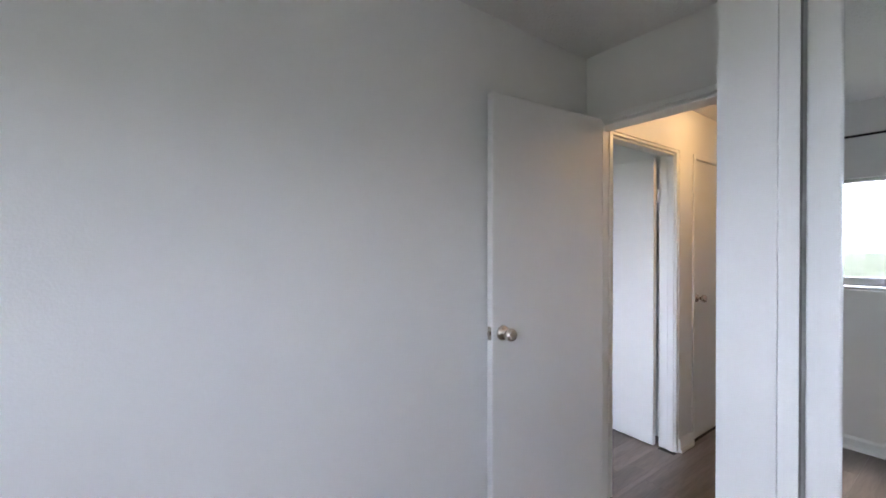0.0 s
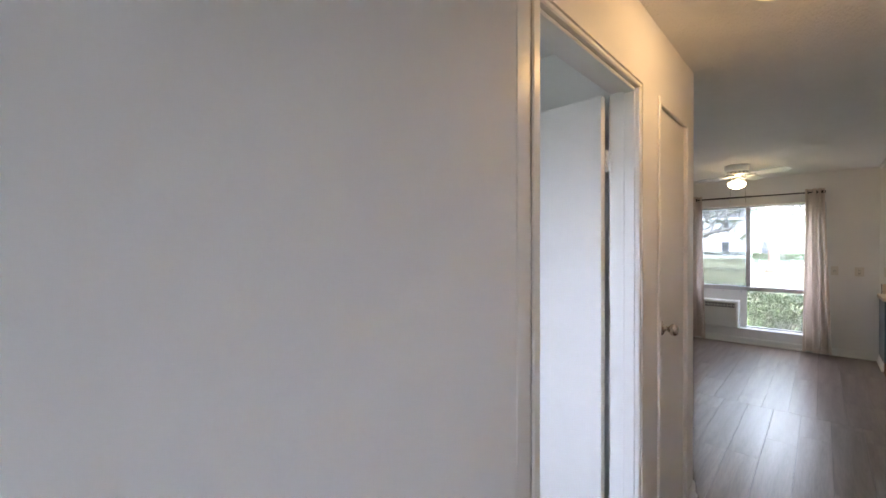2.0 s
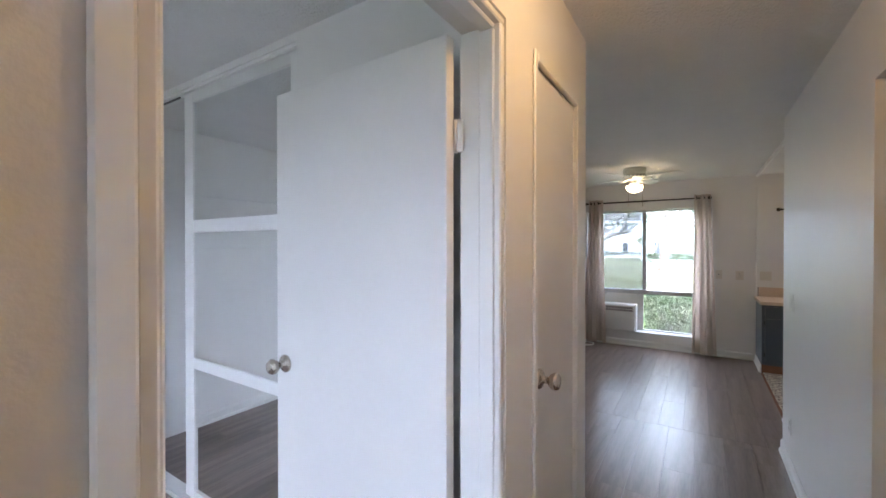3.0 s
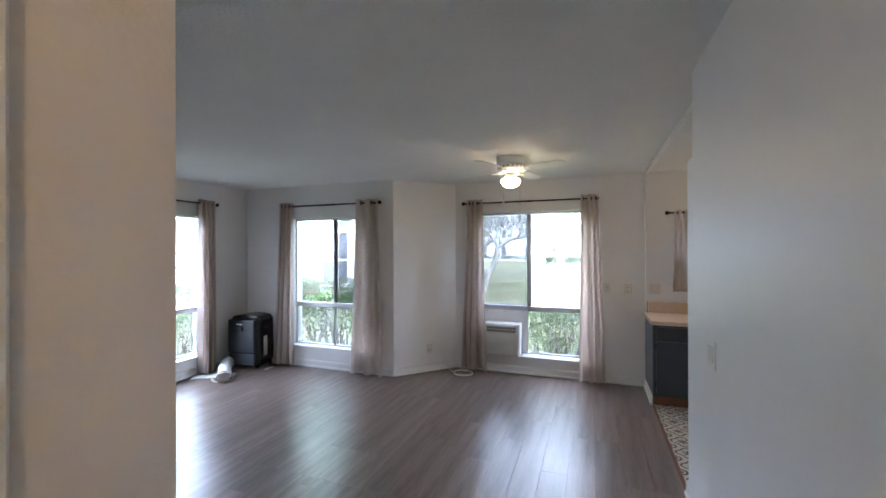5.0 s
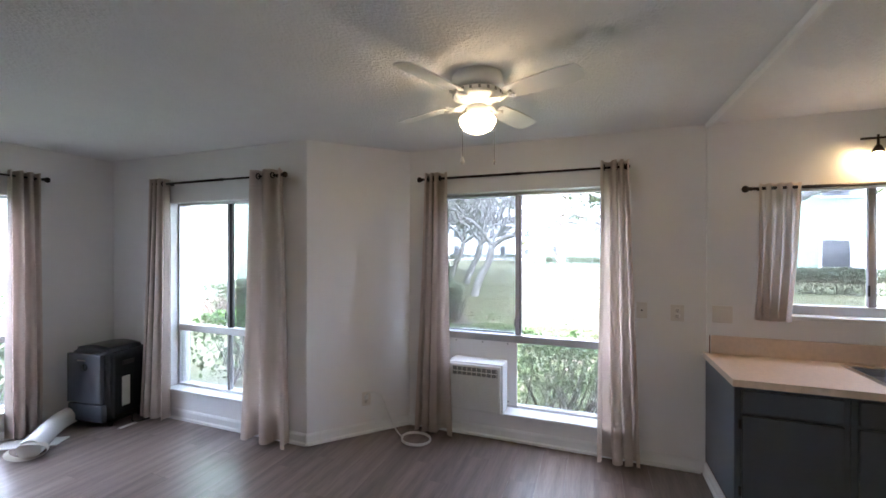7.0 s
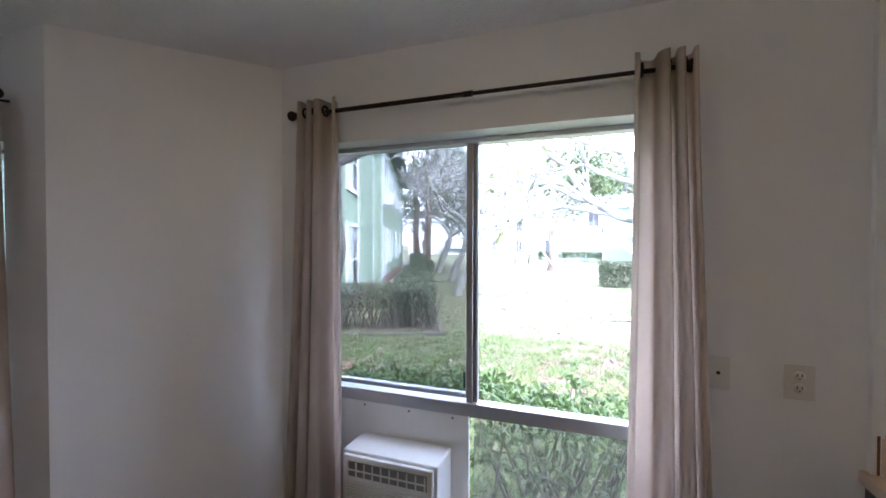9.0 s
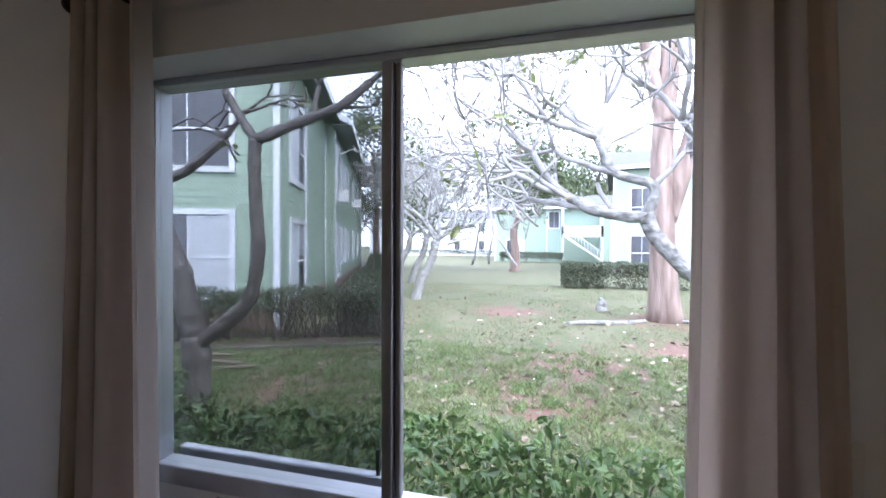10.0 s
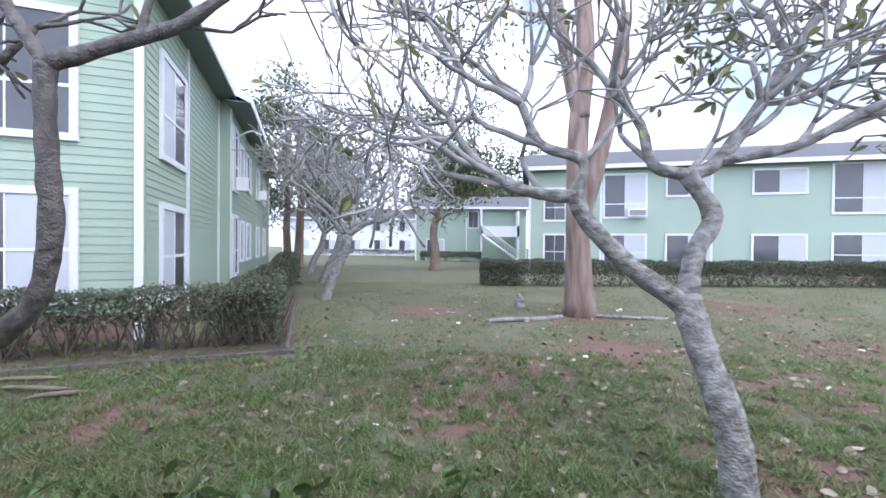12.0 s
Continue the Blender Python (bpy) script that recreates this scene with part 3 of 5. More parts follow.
sticker = thing("window_sticker", "small round blue-green sticker on the window pane", "sticker", pose(6.44, 5.402, 0.935))
part("disc", lathe([(0.030, 0), (0.030, 0.001), (0, 0.001)], pose(0, 0, 0, 90, 0, 0), 20), mat("sticker_blue", (0.06, 0.22, 0.26), 0.5), sticker)
part("ring", lathe([(0.018, 0.0012), (0.018, 0.002), (0, 0.002)], pose(0, 0, 0, 90, 0, 0), 20), M_WHITE, sticker)

# panel and wall air conditioner under the sliding sash
panel = thing("infill_panel", "white plywood panel round the wall air conditioner", "panel", pose(8.515, 0, 0))
part("board", B((-0.012, 0.012, 1.425, 2.195, 0.245, 0.785), bevel=0.002, seg=1), M_TRIM, panel)
for y in (1.50, 1.72, 1.96):
    for z in (0.27, 0.755):
        part("screw", lathe([(0.006, 0), (0.006, 0.002), (0.002, 0.003), (0, 0.003)], pose(-0.012, y, z, 0, -90, 0), 10), M_GREYPL, panel)
ledge = thing("outside_ledge", "white weathered ledge outside under the sash", "ledge", pose(8.60, 1.82, 0.80))
part("ledge_board", B((-0.012, 0.02, -0.38, 0.38, -0.02, 0.042), bevel=0.004, seg=1), M_EXTRIM, ledge)
part("ledge_bracket", B((-0.012, 0.025, -0.30, -0.27, -0.12, -0.0205)), M_EXTRIM, ledge)
part("ledge_bracket", B((-0.012, 0.025, 0.27, 0.30, -0.12, -0.0205)), M_EXTRIM, ledge)
acu = thing("air_conditioner", "white through-wall air conditioner with louvred grille", "air conditioner", pose(8.32, 1.735, 0.222))
part("housing", B((0.0, 0.181, -0.23, 0.23, 0.0, 0.40), bevel=0.008), M_WHITE, acu)
part("front_frame", B((-0.022, -0.001, -0.215, 0.215, 0.012, 0.388), bevel=0.006), M_WHITE, acu)
part("vent_recess", B((-0.026, -0.0225, -0.19, 0.19, 0.30, 0.365)), M_GREYPL, acu)
for k in range(10):
    part("vent_fin", B((-0.032, -0.0262, -0.185 + k * 0.041, -0.180 + k * 0.041, 0.302, 0.363)), M_OFFWHITE, acu)
part("vent_bar", B((-0.034, -0.0325, -0.19, 0.19, 0.328, 0.336)), M_WHITE, acu)
for k in range(19):
    part("louvre", B((-0.030, -0.0225, -0.195, 0.195, 0.028 + k * 0.0135, 0.035 + k * 0.0135)), M_WHITE, acu)


# ---- curtains ----
def rod(label, m, length):
    r = thing("curtain_rod", label, "curtain rod", m)
    part("pole", T([(-length / 2, 0, 0), (0.05, 0, 0)], 0.0105), M_BRONZE, r)
    part("pole", T([(0.0, 0, 0), (length / 2, 0, 0)], 0.0085), M_BRONZE, r)
    for s in (-1, 1):
        part("finial", lathe([(0.011, 0), (0.014, 0.004), (0.010, 0.012), (0.020, 0.022), (0.024, 0.034), (0.020, 0.046), (0.008, 0.053), (0, 0.054)], pose(s * length / 2, 0, 0, 0, s * 90, 0), 14), M_BRONZE, r, "", True)
        b = bmesh.new()
        tube(b, [(s * (length / 2 - 0.05), 0.075, 0.0), (s * (length / 2 - 0.05), -0.004, -0.012)], 0.006)
        part("bracket", b, M_BRONZE, r)
    part("rod_joint", T([(0.02, 0, 0), (0.06, 0, 0)], 0.0125), M_BRONZE, r)
    return r


def curtain(label, m, ztop, zbot, top, bottom, folds, seed, material=M_CURTAIN, rings=True, sway=0.0, depth=0.042, flat_to=0):
    """A hanging panel across x with folds in y; top and bottom are (x0, x1). flat_to: the side whose last fold lies broad."""
    c = thing("curtain", label, "curtain", m)
    q = random.Random(seed)
    nx, nz = folds * 26, 30
    bm = bmesh.new()
    ph = [q.uniform(-0.5, 0.5) for _ in range(folds + 2)]
    wide = [q.uniform(0.8, 1.25) for _ in range(folds)]
    if flat_to:
        wide[0 if flat_to < 0 else -1] = 2.3
    edges = [sum(wide[:k]) / sum(wide) for k in range(folds + 1)]
    grid = []
    for j in range(nz + 1):
        t = j / nz
        z = ztop + (zbot - ztop) * t
        e = t ** 1.2
        x0, x1 = top[0] + (bottom[0] - top[0]) * e, top[1] + (bottom[1] - top[1]) * e
        row = []
        for i in range(nx + 1):
            k = min(i * folds // nx, folds - 1)
            f = i * folds / nx - k
            u = edges[k] + (edges[k + 1] - edges[k]) * f
            a = 2 * math.pi * (k + f)
            w = ph[k] * (1 - f) + ph[k + 1] * f
            wave = math.cos(a + 0.6 * w * t)
            wave = math.copysign(abs(wave) ** 0.7, wave)
            d = -depth * (1.05 + 0.35 * t) * (wave + 0.16 * t * math.sin(2.3 * a + 4 * w)) * (1 + 0.3 * w)
            row.append(bm.verts.new((x0 + (x1 - x0) * u + 0.012 * math.sin(a * 2 + w) * (0.5 + t) + 0.006 * t * math.sin(5 * t + 3 * w), d + sway * t, z + 0.003 * math.sin(a))))
        grid.append(row)
    for j in range(nz):
        for i in range(nx):
            bm.faces.new((grid[j][i], grid[j][i + 1], grid[j + 1][i + 1], grid[j + 1][i])).smooth = True
    bmesh.ops.solidify(bm, geom=bm.faces[:], thickness=0.003)
    part("cloth", bm, material, c, "", True)
    if rings:
        for k in range(folds):
            x = top[0] + (top[1] - top[0]) * (edges[k] + (edges[k + 1] - edges[k]) * 0.25)
            b = bmesh.new()
            tube(b, [(x + 0.003, 0.021 * math.cos(a), ztop - 0.045 + 0.021 * math.sin(a)) for a in (2 * math.pi * i / 14 for i in range(15))], 0.005, 6, False)
            part("grommet", b, M_BRONZE, c)
    return c


L_CUR = "beige linen grommet curtain pushed to the window's side"
rod("dark bronze curtain rod over the window", pose(6.365, 5.22, 2.145), 1.57)
curtain(L_CUR, pose(5.58, 5.22, 0), 2.19, 0.025, (-0.04, 0.20), (-0.06, 0.31), 4, 1, depth=0.045)
curtain(L_CUR, pose(7.04, 5.22, 0), 2.19, 0.025, (-0.11, 0.085), (-0.11, 0.10), 3, 2, depth=0.045)
rod("dark bronze curtain rod over the window", pose(7.66, 3.81, 2.140, 0, 0, -90), 1.36)
curtain(L_CUR, pose(7.66, 4.51, 0, 0, 0, -90), 2.185, 0.025, (-0.09, 0.10), (-0.20, 0.10), 3, 3, depth=0.04)
curtain(L_CUR, pose(7.65, 3.255, 0, 0, 0, -90), 2.185, 0.025, (-0.14, 0.165), (-0.22, 0.23), 2, 4, depth=0.05)
rod("dark bronze curtain rod over the window", pose(8.305, 1.415, 2.150, 0, 0, -90), 1.56)
curtain(L_CUR, pose(8.295, 2.05, 0, 0, 0, -90), 2.195, 0.025, (-0.11, 0.09), (-0.19, 0.14), 3, 5, depth=0.036, flat_to=1)
curtain(L_CUR, pose(8.290, 0.70, 0, 0, 0, -90), 2.195, 0.025, (-0.082, 0.108), (-0.105, 0.19), 3, 6, depth=0.036, flat_to=-1)
rod("dark bronze cafe rod over the kitchen window", pose(8.34, -0.83, 1.955, 0, 0, -90), 1.36)
curtain("sheer white cotton cafe curtain drawn aside", pose(8.34, -0.30, 0, 0, 0, -90), 1.985, 1.09, (-0.11, 0.11), (-0.12, 0.06), 4, 7, M_CAFE, False, 0, 0.014)

# ---- fan and lamps ----
fan = thing("ceiling_fan", "white four-blade hugger ceiling fan with a lit glass bowl", "ceiling fan", pose(7.09, 1.376, CEIL))
part("canopy", lathe([(0.125, 0), (0.128, -0.01), (0.128, -0.058), (0.118, -0.070), (0.105, -0.074)], Matrix(), 32), M_WHITE, fan)
part("motor", lathe([(0.104, -0.0745), (0.122, -0.083), (0.122, -0.106), (0.085, -0.120), (0.06, -0.133), (0.05, -0.15)], Matrix(), 32), M_WHITE, fan)
for k in range(18):
    a = 2 * math.pi * k / 18
    b = B((0.100, 0.1245, -0.006, 0.006, -0.102, -0.087))
    bmesh.ops.rotate(b, cent=(0, 0, 0), matrix=Matrix.Rotation(a, 3, "Z"), verts=b.verts)
    part("motor_slot", b, M_GREYPL, fan)
for k in range(4):
    a = radians(-20 + 90 * k)
    rot = Matrix.Rotation(a, 4, "Z")
    arm = bmesh.new()
    tube(arm, [rot @ Vector(p) for p in ((0.07, 0, -0.125), (0.12, 0.02, -0.138), (0.17, 0, -0.134), (0.20, -0.02, -0.128))], 0.008, 8)
    tube(arm, [rot @ Vector(p) for p in ((0.07, 0, -0.125), (0.12, -0.02, -0.138), (0.17, 0, -0.134), (0.20, 0.02, -0.134))], 0.008, 8)
    part("blade_arm", arm, M_WHITE, fan)
    bl = bmesh.new()
    out = [(0.17, -0.045), (0.30, -0.058), (0.46, -0.064), (0.52, -0.055), (0.535, -0.02), (0.535, 0.02), (0.52, 0.055), (0.46, 0.064), (0.30, 0.058), (0.17, 0.045)]
    tilt = rot @ Matrix.Translation((0, 0, -0.122)) @ Matrix.Rotation(radians(-13), 4, "X")
    lo = [bl.verts.new(tilt @ Vector((x, y, 0))) for x, y in out]
    hi = [bl.verts.new(tilt @ Vector((x, y, 0.006))) for x, y in out]
    bl.faces.new(lo[::-1]), bl.faces.new(hi)
    for i in range(len(out)):
        j = (i + 1) % len(out)
        bl.faces.new((lo[i], lo[j], hi[j], hi[i]))
    part("blade", bl, M_WHITE, fan)
part("lamp_fitter", lathe([(0.05, -0.150), (0.055, -0.155), (0.060, -0.185), (0.060, -0.20)]), M_WHITE, fan)
part("bowl", lathe([(0.058, -0.200), (0.086, -0.205), (0.092, -0.219), (0.086, -0.242), (0.069, -0.264), (0.037, -0.280), (0, -0.286)]), M_FANLAMP, fan, "lit frosted glass bowl", True)
for x, y, z, big in ((-0.075, 0.055, -0.412, True), (-0.01, -0.088, -0.425, False)):
    c = part("pull_chain", T([(x * 0.7, y * 0.7, -0.17), (x, y, -0.20), (x, y, z)], 0.0016, 6), M_NICKEL, fan)
    if big:
        part("pull_knob", lathe([(0.002, 0), (0.010, -0.02), (0.011, -0.028), (0.006, -0.036), (0, -0.037)], pose(x, y, z), 10), M_OFFWHITE, c)
    else:
        part("pull_knob", lathe([(0.002, 0), (0.004, -0.01), (0.004, -0.022), (0, -0.024)], pose(x, y, z), 8), M_NICKEL, c)

lamp = thing("ceiling_light", "lit round frosted glass ceiling light", "ceiling light", pose(2.80, 0.69, CEIL))
part("base_plate", lathe([(0.10, 0), (0.10, -0.012), (0.09, -0.016)]), M_NICKEL, lamp)
part("shade", lathe([(0.118, -0.0165), (0.122, -0.025), (0.122, -0.098), (0.114, -0.108), (0.05, -0.114), (0, -0.115)], Matrix(), 32), M_LAMP, lamp, "lit frosted glass drum", True)

kl = thing("wall_light", "bronze bar wall light with small bell shades, lit", "wall light", pose(8.387, -0.95, 2.20))
part("back_box", B((-0.045, 0, -0.07, 0.07, -0.045, 0.045), bevel=0.006), M_BRONZE, kl)
part("bar", T([(-0.06, -0.25, 0.03), (-0.06, 0.25, 0.03)], 0.007), M_BRONZE, kl)
for y in (-0.17, 0.0, 0.17):
    part("bell", lathe([(0.006, 0.05), (0.007, -0.01), (0.016, -0.02), (0.03, -0.05), (0.034, -0.058)], pose(-0.06, y, 0.0), 16), M_BRONZE, kl)
    part("bulb", lathe([(0.012, -0.045), (0.02, -0.06), (0.018, -0.078), (0, -0.086)], pose(-0.06, y, 0.0), 12), M_KLAMP, kl, "glowing bulb", True)

# ---- kitchen ----
CT = 0.845
counter = thing("worktop", "peach laminate worktop with backsplash", "worktop", pose(8.387, 0, 0))
part("top", B((-0.635, -0.001, -0.60, 0.115, CT - 0.038, CT), (-0.635, -0.56, -1.35, -0.60, CT - 0.038, CT), (-0.12, -0.001, -1.35, -0.60, CT - 0.038, CT), (-0.635, -0.001, -2.39, -1.35, CT - 0.038, CT)), M_COUNTER, counter)
part("backsplash", B((-0.022, -0.001, -2.39, 0.075, CT + 0.0005, CT + 0.12), bevel=0.004), M_COUNTER, counter)
part("backsplash_edge", B((-0.024, -0.001, 0.075, 0.082, CT + 0.0005, CT + 0.122)), M_KICK, counter)


def base_cabinet(y0, y1, side):
    c = thing("base_cabinet", "slate-blue painted base cabinet with drawer and door", "cabinet", pose(7.79, 0, 0), "kitchen base cabinets")
    part("body", B((0.02, 0.596, y0, y1, 0.10, CT - 0.039)), M_CABINET, c)
    part("face_frame", B((0.0, 0.0195, y0, y1, 0.10, CT - 0.039), bevel=0.002, seg=1), M_CABINET, c)
    part("drawer_front", B((-0.018, -0.0005, y0 + 0.03, y1 - 0.03, 0.665, 0.785), bevel=0.004), M_CABINET, c)
    d = part("door", B((-0.018, -0.0005, y0 + 0.03, y1 - 0.03, 0.13, 0.645), bevel=0.004), M_CABINET, c)
    for z in (0.2, 0.57):
        part("hinge", B((-0.010, -0.001, side - 0.006, side + 0.006, z, z + 0.05)), M_BLACK, d)
    part("toe_kick", B((0.05, 0.596, y0, y1, 0.0, 0.10)), M_KICK, c, "red-brown wooden kick board")
    return c


base_cabinet(-0.40, 0.098, 0.074)
base_cabinet(-1.10, -0.401, -1.076)
base_cabinet(-1.75, -1.101, -1.126)
base_cabinet(-2.39, -1.751, -1.776)
structure("baseboard_counter_end", baseboard([((8.36, 0.098), (7.80, 0.098))]), M_TRIM, "white baseboard at the cabinet's end", "baseboard")
sink = thing("sink", "stainless steel kitchen sink", "sink", pose(8.387, -0.30, CT))
part("rim", B((-0.575, -0.545, -1.065, -0.285, 0.0005, 0.006), (-0.135, -0.105, -1.065, -0.285, 0.0005, 0.006), (-0.545, -0.135, -1.065, -1.035, 0.0005, 0.006), (-0.545, -0.135, -0.315, -0.285, 0.0005, 0.006)), M_STEEL, sink)
part("basin", B((-0.549, -0.545, -1.039, -0.311, -0.16, 0.0), (-0.135, -0.131, -1.039, -0.311, -0.16, 0.0), (-0.545, -0.135, -1.039, -1.035, -0.16, 0.0), (-0.545, -0.135, -0.315, -0.311, -0.16, 0.0), (-0.549, -0.131, -1.039, -0.311, -0.165, -0.16)), M_STEEL, sink)
tap = thing("faucet", "chrome kitchen faucet behind the sink", "faucet", pose(8.30, -0.98, CT))
part("base", lathe([(0.028, 0.007), (0.028, 0.015), (0.018, 0.03), (0.018, 0.07), (0.014, 0.075)]), M_STEEL, tap, "", True)
part("spout", T(smooth_line([(0, 0, 0.07), (-0.01, 0, 0.13), (-0.06, 0, 0.165), (-0.13, 0, 0.15), (-0.16, 0, 0.11)]), 0.010), M_STEEL, tap)
part("lever", T([(0, 0, 0.075), (0.01, 0.05, 0.11)], 0.006), M_STEEL, tap)


# ---- plates on the walls ----
def plate(name, label, category, m, kindof, width=0.072, mat_=M_OFFWHITE):
    """A wall plate; its face looks along -y."""
    p = thing(name, label, category, m)
    part("cover", B((-width / 2, width / 2, -0.006, 0, -0.058, 0.058), bevel=0.003), mat_, p)
    if kindof == "outlet":
        for z in (-0.02, 0.02):
            part("socket", lathe([(0.0165, 0), (0.0165, 0.002), (0, 0.002)], pose(0, -0.006, z, 90, 0, 0), 16), mat_, p)
            part("slots", B((-0.008, -0.005, -0.0086, -0.0081, z - 0.002, z + 0.008), (0.005, 0.008, -0.0086, -0.0081, z - 0.002, z + 0.008), (-0.002, 0.002, -0.0086, -0.0081, z - 0.011, z - 0.007)), M_BLACK, p)
    elif kindof == "jack":
        part("jack", lathe([(0.006, 0), (0.006, 0.003), (0, 0.003)], pose(0, -0.006, 0, 90, 0, 0), 12), M_BLACK, p)
    else:
        for k in range(kindof):
            x = (k - (kindof - 1) / 2) * 0.046
            part("rocker", B((x - 0.016, x + 0.016, -0.011, -0.0055, -0.033, 0.033), bevel=0.002), mat_, p)
    return p


plate("wall_plate", "ivory cable outlet plate", "wall plate", pose(8.387, 0.497, 1.112, 0, 0, -90), "jack")
plate("wall_outlet", "ivory duplex wall outlet", "outlet", pose(8.387, 0.270, 1.105, 0, 0, -90), "outlet", 0.085)
plate("light_switch", "ivory double light switch over the counter", "light switch", pose(8.387, 0.000, 1.11, 0, 0, -90), 2, 0.118)
plate("light_switch", "white double rocker light switch on the hallway wall", "light switch", pose(5.275, 0.20, 1.125, 0, 0, 180), 2, 0.12, M_WHITE)
plate("wall_outlet", "ivory wall outlet with a plugged-in cord", "outlet", pose(8.0955, 2.626, 0.29, 0, 0, -47.6), "outlet")
plate("wall_outlet", "white wall outlet low on the hallway wall", "outlet", pose(5.30, 0.20, 0.30, 0, 0, 180), "outlet", 0.072, M_WHITE)
cord = thing("power_cord", "thin white power cord coiled on the floor", "cord", pose(8.0955, 2.594, 0))
pts = [(-0.012, 0.022, 0.31), (-0.04, -0.02, 0.36), (0.02, -0.10, 0.33), (0.05, -0.16, 0.16), (0.06, -0.22, 0.04), (0.02, -0.30, 0.006)]
pts += [(0.02 + 0.10 * math.cos(a), -0.42 + 0.12 * math.sin(a), 0.006 + 0.0012 * k) for k, a in enumerate(2 * math.pi * i / 9 + 1.6 for i in range(19))]
part("cable", T(smooth_line(pts, 4), 0.006, 6), M_WHITE, cord)
part("plug", B((-0.03, 0.0, 0.01, 0.035, 0.29, 0.325), bevel=0.004), M_WHITE, cord)

# ---- portable air conditioner in the corner ----
pac = thing("portable_air_conditioner", "dark grey portable air conditioner on castors in the corner", "air conditioner", pose(7.525, 4.985, 0, 0, 0, 7))
bm = B((-0.165, 0.165, -0.23, 0.23, 0.035, 0.70))
bmesh.ops.subdivide_edges(bm, edges=bm.edges[:], cuts=6, use_grid_fill=True)
for v in bm.verts:
    t = (v.co.z - 0.035) / 0.665
    if v.co.x < 0:
        v.co.x -= 0.035 * math.sin(math.pi * min(1, t * 0.9 + 0.1)) * (1 - (v.co.y / 0.26) ** 2)
    v.co.y *= 1 - 0.05 * t ** 3
    v.co.z -= 0.03 * (v.co.y / 0.23) ** 2 * t ** 4
bmesh.ops.bevel(bm, geom=[e for e in bm.edges if e.calc_face_angle(0) > 0.9], offset=0.03, segments=3, affect="EDGES")
part("housing", bm, M_CHAR, pac, "", True)
part("front_panel", B((-0.221, -0.186, -0.195, 0.195, 0.215, 0.645), bevel=0.016, seg=3), M_CHAR2, pac, "glossy slate front panel", True)
part("lower_panel", B((-0.213, -0.165, -0.195, 0.195, 0.055, 0.207), bevel=0.016, seg=3), M_CHAR2, pac, "", True)
part("badge", B((-0.226, -0.222, -0.03, 0.06, 0.585, 0.595)), M_STEEL, pac)
part("control_dial", lathe([(0.03, 0), (0.03, 0.008), (0, 0.009)], pose(-0.222, -0.02, 0.53, 0, -90, 0), 16), M_CHAR, pac)
part("side_handle", B((-0.06, 0.04, -0.236, -0.222, 0.52, 0.56), bevel=0.006), M_BLACK, pac)
part("rating_label", B((-0.07, 0.0, -0.2345, -0.2315, 0.16, 0.42)), M_WHITE, pac, "white paper rating label")
for x in (-0.13, 0.13):
    for y in (-0.18, 0.18):
        part("castor", lathe([(0.018, -0.012), (0.02, -0.008), (0.02, 0.008), (0.018, 0.012)], pose(x, y, 0.02, 90, 0, 0), 14), M_BLACK, pac)
part("cord_end", T(smooth_line([(0.02, -0.235, 0.06), (-0.02, -0.30, 0.008), (0.10, -0.36, 0.006), (0.17, -0.28, 0.006)]), 0.005, 6), M_BLACK, pac)
hose = thing("exhaust_hose", "white ribbed exhaust hose lying on the floor", "exhaust hose", pose(7.05, 4.945, 0))
line = smooth_line([(0.31, 0.22, 0.09), (0.18, 0.16, 0.085), (0.02, 0.02, 0.08), (-0.12, -0.14, 0.075), (-0.20, -0.21, 0.07)], 16)
part("duct", T(line, [0.070 + 0.004 * (i % 2) for i in range(len(line))], 18), M_WHITE, hose)
bm = bmesh.new()
nz = pose(-0.215, -0.225, 0.068, 0, 90, 44.0)
for r0, h in ((1.0, -0.035), (1.06, 0.025)):
    for k in range(24):
        a = 2 * math.pi * k / 24
        bm.verts.new(nz @ Vector((0.055 * r0 * math.cos(a), 0.115 * r0 * math.sin(a), -h)))
bm.verts.ensure_lookup_table()
for k in range(24):
    bm.faces.new((bm.verts[k], bm.verts[(k + 1) % 24], bm.verts[24 + (k + 1) % 24], bm.verts[24 + k]))
bmesh.ops.solidify(bm, geom=bm.faces[:], thickness=0.006)
part("nozzle", bm, M_OFFWHITE, hose, "cream flattened hose nozzle")
kit = thing("window_kit_plate", "flat white plastic window kit plate under the hose", "plate", pose(6.98, 5.04, 0.0))
b = B((-0.24, 0.24, -0.075, 0.075, 0.001, 0.010), bevel=0.002, seg=1)
bmesh.ops.rotate(b, cent=(0, 0, 0), matrix=Matrix.Rotation(radians(-58), 3, "Z"), verts=b.verts)
part("plate", b, M_WHITE, kit)
booklet = thing("paper_leaflet", "folded white leaflet beside the portable air conditioner", "paper", pose(7.48, 4.66, 0))
part("leaflet", B((-0.07, 0.07, -0.02, 0.02, 0.001, 0.006)), M_WHITE, booklet)

